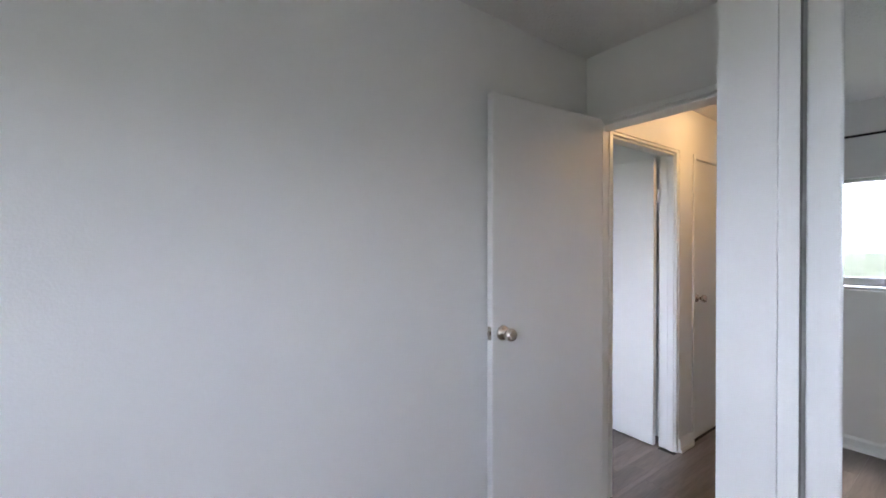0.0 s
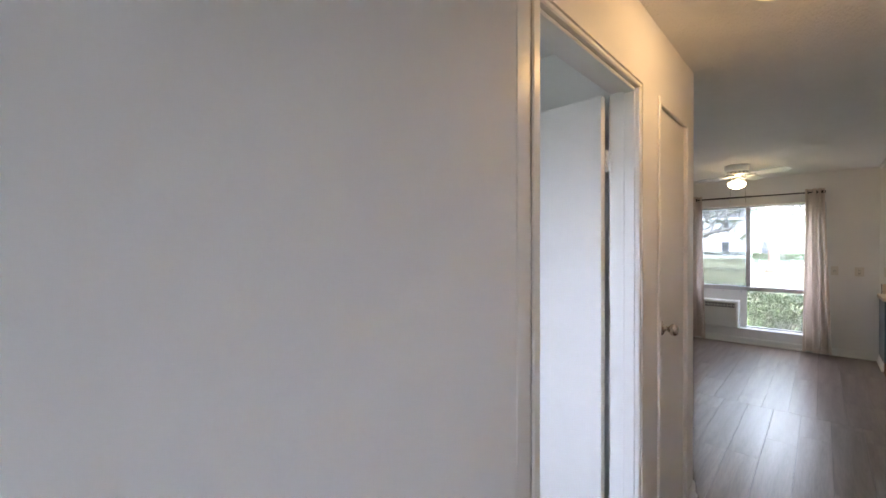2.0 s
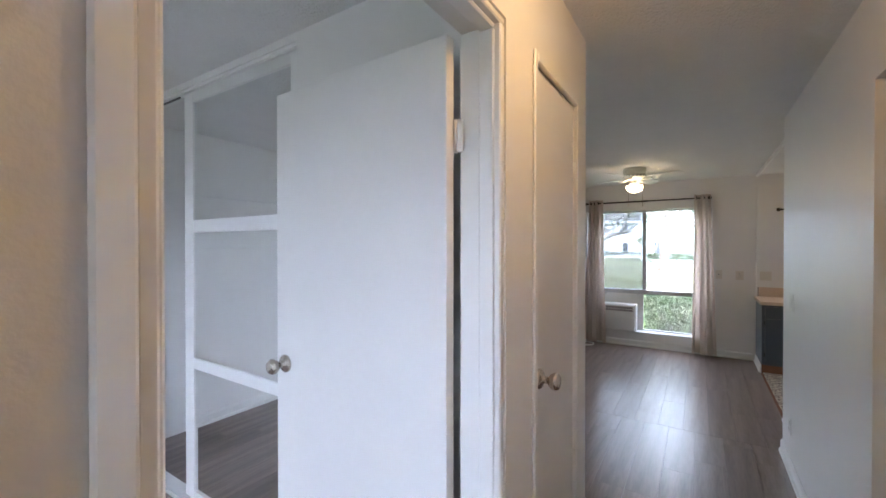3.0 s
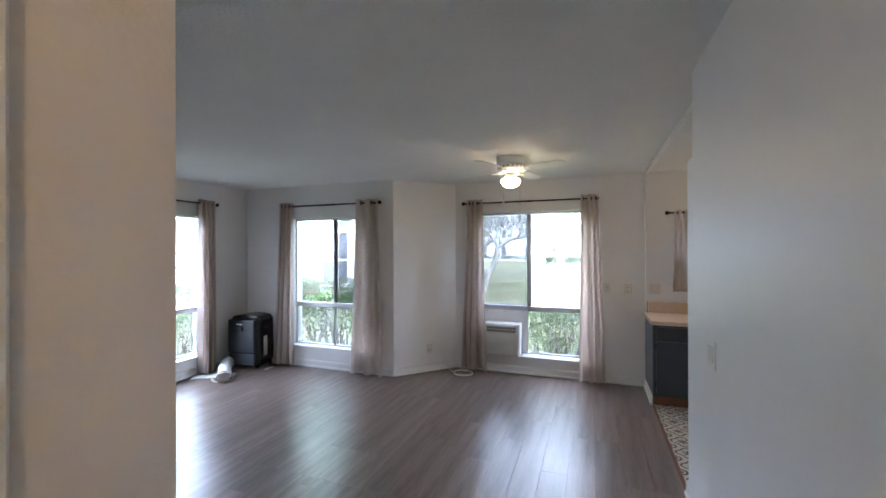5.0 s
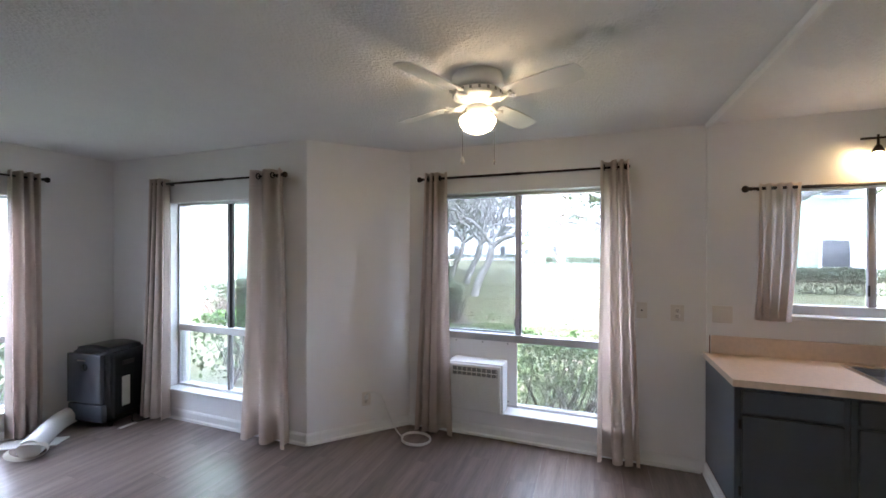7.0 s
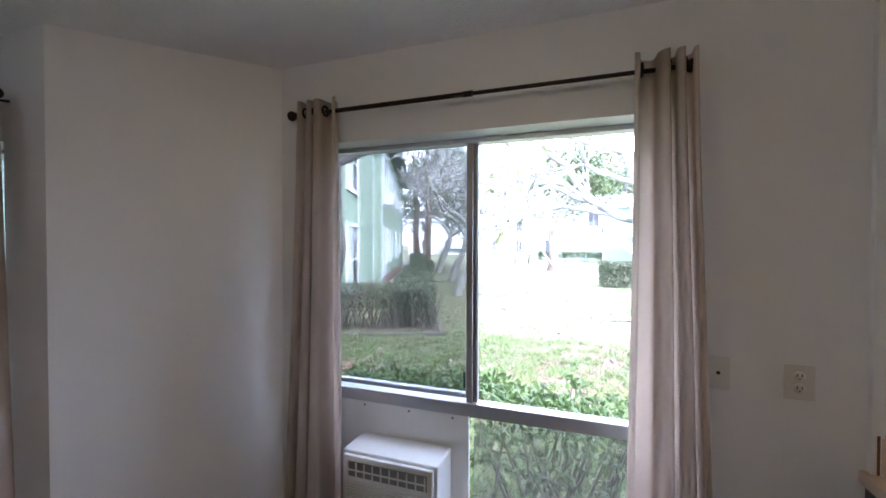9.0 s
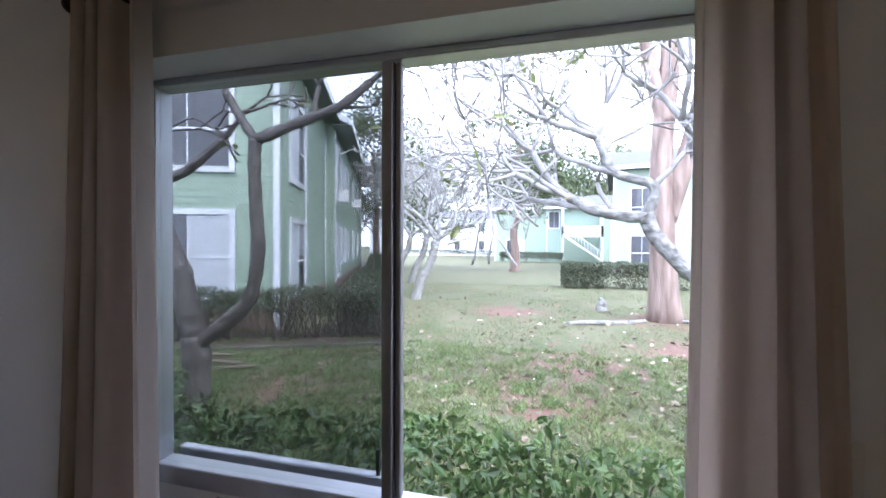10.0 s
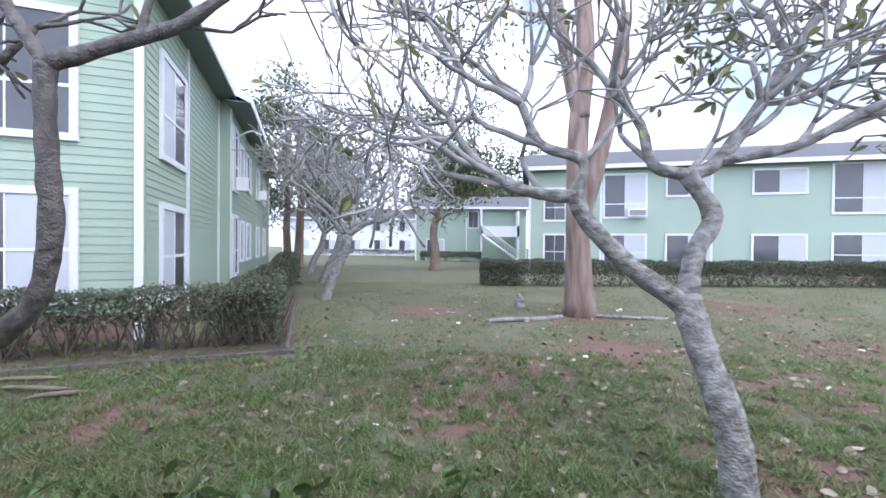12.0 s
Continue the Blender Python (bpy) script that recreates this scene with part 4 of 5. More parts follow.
# ---- mirrored closet doors ----
def mirror_door(m, width, height, rails, label, wide=0.055):
    """A framed mirror: x along the door, y to the closet, its face to -y."""
    d = thing("mirror_door", label, "mirror door", m)
    part("stile", B((0, wide, -0.014, 0.014, 0, height), bevel=0.003, seg=1), M_TRIM, d)
    part("stile", B((width - wide, width, -0.014, 0.014, 0, height), bevel=0.003, seg=1), M_TRIM, d)
    for z, h in rails:
        part("rail", B((wide + 0.0005, width - wide - 0.0005, -0.0135, 0.0135, z, z + h), bevel=0.003, seg=1), M_TRIM, d)
    part("mirror", B((0.05, width - 0.05, -0.003, 0.003, 0.01, height - 0.01)), M_MIRROR, d, "silvered mirror glass")
    return d


mirror_door(pose(0.99, 0.095, 0.02, 0, 0, -90), 1.10, 2.38, [(0, 0.05), (2.33, 0.05)], "white framed mirrored sliding closet door")
mirror_door(pose(1.02, -0.95, 0.02, 0, 0, -90), 1.10, 2.38, [(0, 0.05), (2.33, 0.05)], "white framed mirrored sliding closet door")
mirror_door(pose(2.985, 3.262, 0.03, 0, 0, -90), 1.08, 2.34, [(0, 0.05), (0.757, 0.063), (1.543, 0.072), (2.29, 0.05)], "white framed mirrored sliding door with cross rails", 0.098)
for zc, hc in ((1.474, 0.03), (1.905, 0.02)):
    cleat = thing("wall_cleat", "white painted shelf cleat on the second room's wall", "shelf", pose(2.2, 4.2, zc))
    part("strip", B((-1.2, 0.585, -0.022, 0, 0, hc), bevel=0.002, seg=1), M_TRIM, cleat)
structure("trim_closet_track", B((2.93, 3.02, 2.18, 4.2, 2.385, CEIL), (2.94, 2.955, 2.18, 4.2, 2.37, 2.385), (2.975, 2.985, 2.18, 4.2, 2.37, 2.385), (2.935, 3.02, 2.18, 4.2, 0.0, 0.03)), M_TRIM, "white closet door track", "trim")
structure("trim_closet_gap", B((2.956, 2.974, 3.31, 4.2, 2.372, 2.384)), M_ALU_DARK, "dark slot of the closet track", "trim")
structure("trim_bedroom_track", B((0.95, 1.06, -2.4, 0.10, 2.40, 2.46), (0.95, 1.06, -2.4, 0.10, 0.0, 0.02)), M_TRIM, "white closet door track", "trim")
# added strip: the gap's shadow beside the mirror door, put into colour
structure("trim_closet_shade_strip", B((0.954, 0.972, 0.100, 0.134, 0.0, 2.40)), M_GAP_SHADE, "dark brown strip standing in for the shaded closet gap", "trim")
rod("dark curtain rod over the bedroom window", pose(-1.80, -0.30, 2.20, 0, 0, 90), 2.1)

# ---- outdoors ----
structure("ground", B((-150, 260, -200, 200, G - 0.5, G)), M_LAWN, "patchy green lawn with worn red earth", "ground")


def leaves(name, pts, size, material, parent=None, seed=3, label="", flat=0.0, wide=0.24):
    """Many small folded leaves at the given points, as one mesh."""
    r = np.random.RandomState(seed)
    p = np.asarray(pts, float)
    n = len(p)
    d = r.normal(size=(n, 3)); d[:, 2] *= 1 - flat
    d /= np.linalg.norm(d, axis=1)[:, None]
    s = np.cross(d, r.normal(size=(n, 3))); s /= np.linalg.norm(s, axis=1)[:, None]
    k = np.cross(d, s)
    L = size * r.uniform(0.65, 1.3, (n, 1))
    w = L * wide
    v = np.stack([p, p + d * L * 0.30 + s * w * 0.8 + k * L * 0.05, p + d * L * 0.68 + s * w + k * L * 0.02, p + d * L - k * L * 0.06, p + d * L * 0.68 - s * w + k * L * 0.02, p + d * L * 0.30 - s * w * 0.8 + k * L * 0.05], 1).reshape(-1, 3)
    i = np.arange(n) * 6
    f = np.concatenate([np.stack([i, i + 1, i + 2, i + 3], 1), np.stack([i, i + 3, i + 4, i + 5], 1)])
    me = bpy.data.meshes.new(name)
    me.from_pydata(v.tolist(), [], f.tolist())
    return link(name, me, material, parent, label)


def shell_points(n, lx, ly, lz, r, open_low=0.0):
    """Points near the skin of a block lx by ly by lz, denser above."""
    p = r.uniform(-0.5, 0.5, (n, 3))
    ax = r.choice(3, n, p=[0.28, 0.38, 0.34])
    side = np.where(r.rand(n) < 0.5, -0.5, 0.5)
    side[ax == 2] = 0.5
    p[np.arange(n), ax] = side * (1 - 0.18 * r.rand(n) ** 2)
    p = p * (lx, ly, lz) + r.normal(scale=0.02, size=(n, 3))
    keep = (p[:, 2] > -lz / 2 + open_low * lz * r.rand(n)) | (r.rand(n) < 0.05)
    return p[keep]


def hedge(label, m, lx, ly, lz, n, size, seed, stems=40, material=M_HEDGE, open_low=0.7):
    """A clipped hedge with its own stems; origin on the ground."""
    h = thing("hedge", label, "hedge", m)
    r = np.random.RandomState(seed)
    pts = shell_points(n, lx, ly, lz, r, open_low)
    pts[:, 2] += lz / 2 + 0.03 * np.sin(pts[:, 0] * 3.1) + 0.02 * np.sin(pts[:, 0] * 9)
    tagged(leaves("foliage", pts, size, material, h, seed), kind="stuff")
    bm = bmesh.new()
    q = random.Random(seed)
    for _ in range(stems):
        x, y = q.uniform(-lx / 2, lx / 2), q.uniform(-ly / 4, ly / 4)
        for _ in range(3):
            a = q.uniform(0, 6.3)
            e = Vector((x + 0.3 * math.cos(a), y + 0.28 * ly * math.sin(a) * 1.4, lz * q.uniform(0.6, 0.95)))
            mid = Vector((x, y, 0)).lerp(e, 0.45) + Vector((q.uniform(-0.06, 0.06), q.uniform(-0.06, 0.06), 0))
            tube(bm, [(x, y, -0.02), mid, e], [0.016, 0.011, 0.005], 5, False)
    tagged(part("stems", bm, M_TWIG, h), kind="stuff")
    # dark heart of the hedge, so that light does not pass clean through
    r2 = np.random.RandomState(seed + 50)
    inner = r2.uniform(-0.5, 0.5, (n // (9 if material is M_BUSH else 3), 3)) * (lx * 0.95, ly * 0.7, lz * 0.48)
    inner[:, 2] += lz * 0.72
    tagged(leaves("inner_foliage", inner, size * 1.3, material, h, seed + 9), kind="stuff")
    return h


def turn(x, y, deg, z=G):
    return pose(x, y, z, 0, 0, deg)


HL = "clipped green hedge with bare stems showing below"
hedge(HL, turn(13.15, 6.49, 112), 5.9, 0.75, 0.86, 15000, 0.045, 11, 80, M_HEDGE, 1.15)
hedge(HL, turn(16.95, 5.40, 22), 6.6, 0.75, 0.86, 10500, 0.05, 12, 60, M_HEDGE, 1.05)
hedge("long clipped green hedge before the far building", turn(24.5, -8.4, 95), 17.5, 0.9, 0.95, 26000, 0.08, 13, 60, M_HEDGE, 0.12)
hedge("clipped green hedge along the path", turn(29, 10.4, 24), 17, 0.9, 0.9, 7000, 0.09, 14, 20)
hedge("low green hedge far across the lawn", turn(44.5, 2.2, 88), 5.5, 0.8, 0.9, 3000, 0.12, 15, 10)
hedge("low green hedge far across the lawn", turn(55, 12, 80), 14, 0.8, 0.9, 3000, 0.14, 16, 10)
for k, (x, y, deg, ln) in enumerate(((13.06, 6.45, 112, 6.2), (16.90, 5.36, 22, 7.0))):
    bed = B((-ln / 2, ln / 2, -0.55, 0.55, G - 0.05, G + 0.025 - 0.004 * k))
    bmesh.ops.transform(bed, matrix=pose(x, y, 0, 0, 0, deg), verts=bed.verts)
    structure("ground_bed", bed, M_SOIL, "bare brown soil bed under the clipped hedge", "ground")
    rim = B((-ln / 2 - 0.03, ln / 2, *((0.55, 0.59) if deg > 90 else (-0.59, -0.55)), G - 0.05, G + 0.06), bevel=0.01)
    bmesh.ops.transform(rim, matrix=pose(x, y, 0, 0, 0, deg), verts=rim.verts)
    structure("trim_bed_edge", rim, M_BARK_DARK, "weathered dark edging board of the hedge bed", "trim")
BL = "loose leafy green shrub under the window"
hedge(BL, turn(9.02, 1.3, 90), 3.6, 0.5, 0.84, 9000, 0.045, 21, 44, M_BUSH, 0.9)
r = np.random.RandomState(77)
sprig = np.stack([9.20 + 0.22 * r.rand(22), r.uniform(0.9, 2.9, 22), 0.56 + 0.15 * r.rand(22)], 1)
sp = thing("shrub_sprigs", "loose leafy sprigs at the top of the shrub", "shrub", pose(0, 0, 0))
tagged(leaves("sprig_leaves", np.repeat(sprig, 7, 0) + r.normal(scale=0.022, size=(154, 3)), 0.055, M_BUSH, sp, 78), kind="stuff")
bm = bmesh.new()
for x, y, z in sprig:
    tube(bm, [(x - 0.16, y + 0.03, 0.25), (x - 0.06, y + 0.02, z - 0.18), (x, y, z)], [0.006, 0.004, 0.002], 5, False)
tagged(part("sprig_stems", bm, M_TWIG, sp), kind="stuff")
hedge(BL, turn(9.0, 4.2, 90), 2.2, 0.9, 0.90, 5000, 0.055, 22, 20, M_BUSH, 0.9)
hedge(BL, turn(6.3, 6.6, 0), 5.0, 0.8, 0.80, 5000, 0.075, 23, 34, M_BUSH, 0.9)
hedge("clipped green hedge beyond the lawn", turn(13.6, 10.2, 60), 4.5, 0.8, 0.9, 4000, 0.07, 24, 20)
hedge("leafy green hedge by the fence", turn(6.8, 9.8, 0), 7.0, 0.8, 0.9, 5000, 0.07, 25, 20, M_BUSH)


# -- trees --
def grow(bm, tips, p, d, r, length, depth, q, up=0.18, spread=(0.5, 1.0), last=0.008):
    pts, cur, dr = [p], p.copy(), d.normalized()
    n = 4
    for k in range(n):
        dr = (dr + Vector((q.uniform(-1, 1), q.uniform(-1, 1), q.uniform(-1, 1))) * 0.20 + Vector((0, 0, up * 0.28))).normalized()
        cur = cur + dr * (length / n)
        pts.append(cur.copy())
    r1 = max(r * 0.74, last * 0.8)
    tube(bm, pts, [r + (r1 - r) * k / n for k in range(n + 1)], 7 if r > 0.02 else 5)
    if depth == 0:
        tips.append((cur, dr))
        return
    for k in range(3 if q.random() < 0.35 else 2):
        side = dr.cross(Vector((q.uniform(-1, 1), q.uniform(-1, 1), q.uniform(-0.6, 0.6)))).normalized()
        nd = (dr * math.cos(0.6) + side * math.sin(q.uniform(*spread)) * 1.1).normalized()
        grow(bm, tips, cur, nd, r1 * q.uniform(0.68, 0.92), length * q.uniform(0.72, 1.02), depth - 1, q, up, spread, last)


def plumeria(label, m, limbs, sprouts, seed, leafy=0.3, bark=M_BARK, branch=M_BRANCH):
    """limbs: lists of (x, y, z, radius); sprouts: (point, direction, radius, length, depth)."""
    t = thing("plumeria_tree", label, "tree", m)
    q = random.Random(seed)
    for k, limb in enumerate(limbs):
        line = smooth_line([c[:3] for c in limb], 6)
        rr = []
        for i in range(len(line)):
            u = i / (len(line) - 1) * (len(limb) - 1)
            a = min(int(u), len(limb) - 2)
            rr.append((limb[a][3] * (1 - u + a) + limb[a + 1][3] * (u - a)) * (1 + 0.05 * math.sin(i * 1.7 + k) + 0.09 * max(0, math.sin(i * 1.05 + 2 * k)) ** 4 + 0.05 * q.uniform(-1, 1)))
        part("trunk" if k == 0 else "limb", T(line, rr, 12), bark, t, "", True)
    bm, tips = bmesh.new(), []
    for p, d, r, length, dep in sprouts:
        grow(bm, tips, Vector(p), Vector(d), r, length, dep, q, last=0.013)
    part("branches", bm, branch, t, "", True)
    pts = []
    for p, d in tips:
        if q.random() < leafy * (1.7 if p.y < 0.2 else 0.3):
            pts += [p + Vector((q.uniform(-0.03, 0.03), q.uniform(-0.03, 0.03), q.uniform(-0.03, 0.03))) for _ in range(q.randint(1, 4))]
    if pts:
        tagged(leaves("leaves", [tuple(p) for p in pts], 0.13, M_PLUMLEAF, t, seed, "sparse yellow-green leaves", 0.2, 0.19), kind="stuff")
    return t


plumeria("leaning bare plumeria tree with grey lichened bark and sparse leaves", pose(10.75, -0.83, G), [
    [(0, 0.16, -0.1, 0.107), (0.12, 0.14, 0.36, 0.099), (0.38, 0.18, 0.82, 0.095), (0.60, 0.17, 1.13, 0.107)],
    [(0.60, 0.17, 1.08, 0.086), (0.72, 0.52, 1.36, 0.073), (0.83, 0.83, 1.72, 0.069), (0.87, 0.92, 1.93, 0.071)],
    [(0.87, 0.92, 1.93, 0.060), (0.92, 1.15, 1.95, 0.052), (0.98, 1.45, 2.04, 0.047), (1.02, 1.66, 2.20, 0.043)],
    [(0.87, 0.92, 1.93, 0.052), (0.88, 0.86, 2.22, 0.045), (0.90, 1.20, 2.37, 0.040), (0.94, 1.36, 2.72, 0.036)],
    [(0.60, 0.17, 1.08, 0.086), (0.70, 0.06, 1.47, 0.069), (0.80, -0.13, 1.77, 0.073), (0.86, 0.03, 2.10, 0.065)],
    [(0.86, 0.03, 2.10, 0.052), (0.92, 0.28, 2.20, 0.043), (0.98, 0.36, 2.55, 0.039), (1.02, 0.58, 2.85, 0.034)],
    [(0.86, 0.03, 2.10, 0.060), (0.90, -0.22, 2.22, 0.053), (0.98, -0.62, 2.72, 0.052), (1.05, -0.90, 3.15, 0.045)],
    [(0.90, -0.22, 2.22, 0.043), (0.80, -0.75, 2.32, 0.039), (0.70, -1.15, 2.55, 0.036)],
], [((1.02, 1.66, 2.20), (0.1, 0.8, 0.5), 0.040, 0.53, 4), ((0.98, 1.45, 2.04), (0.2, 0.9, 0.0), 0.034, 0.58, 4), ((0.94, 1.36, 2.72), (-0.2, 0.7, 0.5), 0.036, 0.47, 4), ((0.94, 1.36, 2.72), (0.4, -0.2, 0.8), 0.034, 0.41, 4), ((0.88, 0.86, 2.22), (0.3, -0.5, 0.6), 0.030, 0.41, 4),
    ((1.02, 0.58, 2.85), (0.2, 0.4, 0.8), 0.034, 0.41, 4), ((1.02, 0.58, 2.85), (0.2, -0.5, 0.6), 0.034, 0.41, 4), ((0.98, 0.36, 2.55), (-0.3, 0.6, 0.4), 0.03, 0.41, 4),
    ((1.05, -0.90, 3.15), (0.0, -0.5, 0.7), 0.042, 0.44, 4), ((1.05, -0.90, 3.15), (0.3, 0.3, 0.9), 0.038, 0.41, 4), ((0.98, -0.62, 2.72), (0.3, -0.8, 0.2), 0.036, 0.44, 4), ((0.98, -0.62, 2.72), (-0.3, 0.4, 0.7), 0.03, 0.34, 3),
    ((0.70, -1.15, 2.55), (0.0, -0.8, 0.3), 0.036, 0.44, 4), ((0.80, -0.75, 2.32), (0.4, -0.7, 0.1), 0.03, 0.41, 4), ((1.02, 1.66, 2.20), (-0.4, 0.8, 0.15), 0.034, 0.58, 4), ((0.95, 1.3, 2.0), (0.5, 0.6, 0.4), 0.030, 0.53, 4), ((0.94, 1.36, 2.72), (-0.5, 0.8, 0.2), 0.034, 0.58, 4), ((1.02, 0.58, 2.85), (-0.5, 0.1, 0.6), 0.03, 0.48, 4), ((0.98, -0.62, 2.72), (-0.5, -0.5, 0.4), 0.03, 0.48, 4),
    ((0.86, 0.03, 2.10), (0.4, -0.6, 0.5), 0.032, 0.45, 4), ((1.02, -0.76, 2.95), (0.2, -0.9, 0.1), 0.036, 0.48, 4), ((1.0, -0.7, 2.85), (-0.3, -0.8, 0.3), 0.034, 0.48, 4), ((0.75, -0.95, 2.43), (0.0, -0.9, 0.05), 0.034, 0.53, 4), ((0.92, -0.40, 2.42), (0.1, -0.8, 0.3), 0.03, 0.50, 4), ((0.70, -1.15, 2.55), (0.2, -0.9, 0.0), 0.034, 0.55, 4),
    ((0.92, 0.28, 2.20), (0.4, 0.3, 0.4), 0.03, 0.48, 4), ((0.90, 1.20, 2.37), (0.1, 0.8, 0.1), 0.034, 0.63, 4), ((0.92, 1.15, 1.95), (0.5, 0.6, 0.5), 0.03, 0.42, 4), ((0.98, 1.45, 2.04), (-0.2, 0.9, 0.3), 0.032, 0.66, 4)], 31, 0.46)
plumeria("bare plumeria tree forking low, with knobbly grey-brown bark", pose(10.55, 4.20, G), [
    [(0, 0, -0.1, 0.13), (0.02, -0.03, 0.45, 0.115), (0.03, 0.0, 0.80, 0.115)],
    [(0.03, -0.02, 0.72, 0.075), (0.05, -0.42, 1.0, 0.068), (0.06, -0.60, 1.22, 0.062), (0.05, -0.68, 1.62, 0.064), (0.05, -0.66, 1.96, 0.056), (0.04, -0.65, 2.40, 0.055), (0.04, -0.66, 2.60, 0.058)],
    [(0.04, -0.66, 2.60, 0.045), (0.06, -0.50, 2.80, 0.04), (0.02, -0.36, 3.05, 0.036)],
    [(0.04, -0.66, 2.60, 0.052), (0.08, -1.05, 2.73, 0.046), (0.10, -1.45, 2.85, 0.040), (0.12, -1.75, 3.05, 0.034)],
    [(0.03, 0.0, 0.75, 0.105), (0.0, 0.15, 1.38, 0.10), (0.0, 0.45, 2.00, 0.095), (0.02, 0.62, 2.22, 0.09)],
    [(0.02, 0.62, 2.22, 0.07), (0.05, 0.95, 2.38, 0.06), (0.05, 1.35, 2.70, 0.05)],
    [(0.02, 0.62, 2.22, 0.06), (0.0, 0.55, 2.60, 0.05), (-0.05, 0.70, 3.0, 0.042)],
    [(0.02, 0.62, 2.22, 0.055), (0.1, 0.20, 2.36, 0.046), (0.15, -0.22, 2.66, 0.04)],
], [((0.02, -0.36, 3.05), (0, 0.3, 0.8), 0.03, 0.34, 3), ((0.12, -1.75, 3.05), (0.2, -0.6, 0.5), 0.026, 0.34, 3), ((0.10, -1.45, 2.85), (0.3, -0.8, -0.05), 0.016, 0.30, 2), ((0.10, -1.2, 2.77), (0.0, -0.2, 0.9), 0.028, 0.3, 3), ((0.05, 1.35, 2.70), (0, 0.6, 0.6), 0.036, 0.36, 3), ((-0.05, 0.70, 3.0), (0, 0.2, 0.9), 0.032, 0.34, 3), ((0.15, -0.22, 2.66), (0.2, -0.5, 0.6), 0.028, 0.32, 3), ((0.0, 0.55, 2.60), (0.2, -0.7, 0.2), 0.022, 0.3, 3), ((0.05, 0.95, 2.38), (0.2, 0.6, -0.1), 0.025, 0.3, 3)], 32, 0.14, M_BARK_DARK, M_BARK_DARK)
for x, y, s, k in ((19.1, 4.85, 1.2, 33), (23.8, 6.6, 1.3, 34), (28.5, 9.0, 1.4, 35)):
    plumeria("bare grey plumeria tree farther along the lawn", pose(x, y, G) @ Matrix.Scale(s, 4), [
        [(0, 0, -0.1, 0.13), (0.05, -0.18, 0.5, 0.11), (0.1, -0.42, 1.0, 0.10), (0.1, -0.55, 1.5, 0.10)],
        [(0.1, -0.55, 1.5, 0.08), (0.1, -0.95, 1.75, 0.06), (0.1, -1.45, 1.85, 0.05)],
        [(0.1, -0.55, 1.5, 0.08), (0.1, -0.25, 1.95, 0.06), (0.1, 0.25, 2.4, 0.05)]],
        [((0.1, -1.45, 1.85), (0.1, -0.5, 0.5), 0.045, 0.5, 5), ((0.1, -0.95, 1.75), (0.2, -0.2, 0.9), 0.045, 0.5, 5), ((0.1, 0.25, 2.4), (0.1, 0.4, 0.6), 0.045, 0.5, 5), ((0.1, -0.25, 1.95), (0.0, -0.4, 0.9), 0.045, 0.55, 5), ((0.1, 0.0, 2.2), (-0.3, 0.6, 0.3), 0.04, 0.5, 5), ((0.1, -0.6, 1.6), (0.0, -0.1, 1.0), 0.05, 0.6, 6), ((0.1, -1.2, 1.8), (-0.2, -0.5, 0.8), 0.045, 0.55, 5)], k, 0.05)


def leafy_tree(label, x, y, height, r0, crown, cz, seed, n, size, bark=M_BARK_RED, forks=()):
    t = thing("tree", label, "tree", pose(x, y, G))
    q, r = random.Random(seed), np.random.RandomState(seed)
    pts = [(q.uniform(-0.1, 0.1) * k, q.uniform(-0.1, 0.1) * k, height * k / 6 - 0.1) for k in range(7)]
    line = smooth_line(pts, 5)
    flare = [r0 * (1 + 0.45 * math.exp(-i / 1.6)) * (1 - 0.6 * i / len(line)) for i in range(len(line))]
    part("trunk", T(line, flare, 14), bark, t, "", True)
    for pth in forks:
        part("limb", T(smooth_line([c[:3] for c in pth], 6), [pth[0][3] + (pth[-1][3] - pth[0][3]) * k / (6 * (len(pth) - 1)) for k in range(6 * (len(pth) - 1) + 1)], 10), bark, t, "", True)
    bm, tips = bmesh.new(), []
    for k in range(10):
        a = q.uniform(0, 6.3)
        z = cz[0] + (height - cz[0]) * (k + 0.5) / 10
        grow(bm, tips, Vector((0, 0, z)), Vector((math.cos(a), math.sin(a), 0.5)), 0.06, crown * 0.42, 2, q, 0.2)
    part("branches", bm, bark, t, "", True)
    c = np.array([tuple(p) for p, _ in tips])
    centre = c[r.randint(len(c), size=n)]
    pts = centre + r.normal(size=(n, 3)) * (crown * 0.17, crown * 0.17, crown * 0.15)
    tagged(leaves("crown", pts, size, M_TREELEAF, t, seed), kind="stuff")
    return t


leafy_tree("tall tree with peeling reddish bark", 17.2, -1.55, 12.0, 0.275, 5.0, (6.2, 12), 41, 5000, 0.16, M_BARK_RED,
    [[(0.0, 0.0, 2.2, 0.22), (0.0, -0.35, 3.4, 0.20), (0.0, -0.62, 4.6, 0.18), (0.1, -0.95, 6.6, 0.14)], [(0, 0, 4.3, 0.2), (0.0, 0.25, 5.2, 0.16), (0.1, 0.6, 7.2, 0.12)]])
leafy_tree("green tree on the lawn", 32.5, 2.8, 7.6, 0.28, 3.2, (2.6, 7.6), 42, 9000, 0.20)
leafy_tree("green tree beside the apartments", 36, 13.5, 8.5, 0.30, 3.2, (2.0, 8.5), 43, 9000, 0.22)
leafy_tree("green tree beside the apartments", 33, 11.5, 9.0, 0.30, 3.6, (3.0, 9.0), 44, 7000, 0.22)
leafy_tree("distant green tree behind the roofs", 70, 3, 10, 0.3, 6.0, (4, 10), 45, 7000, 0.5)
leafy_tree("distant green tree behind the roofs", 72, -8, 11, 0.3, 6.0, (4, 11), 46, 7000, 0.5)
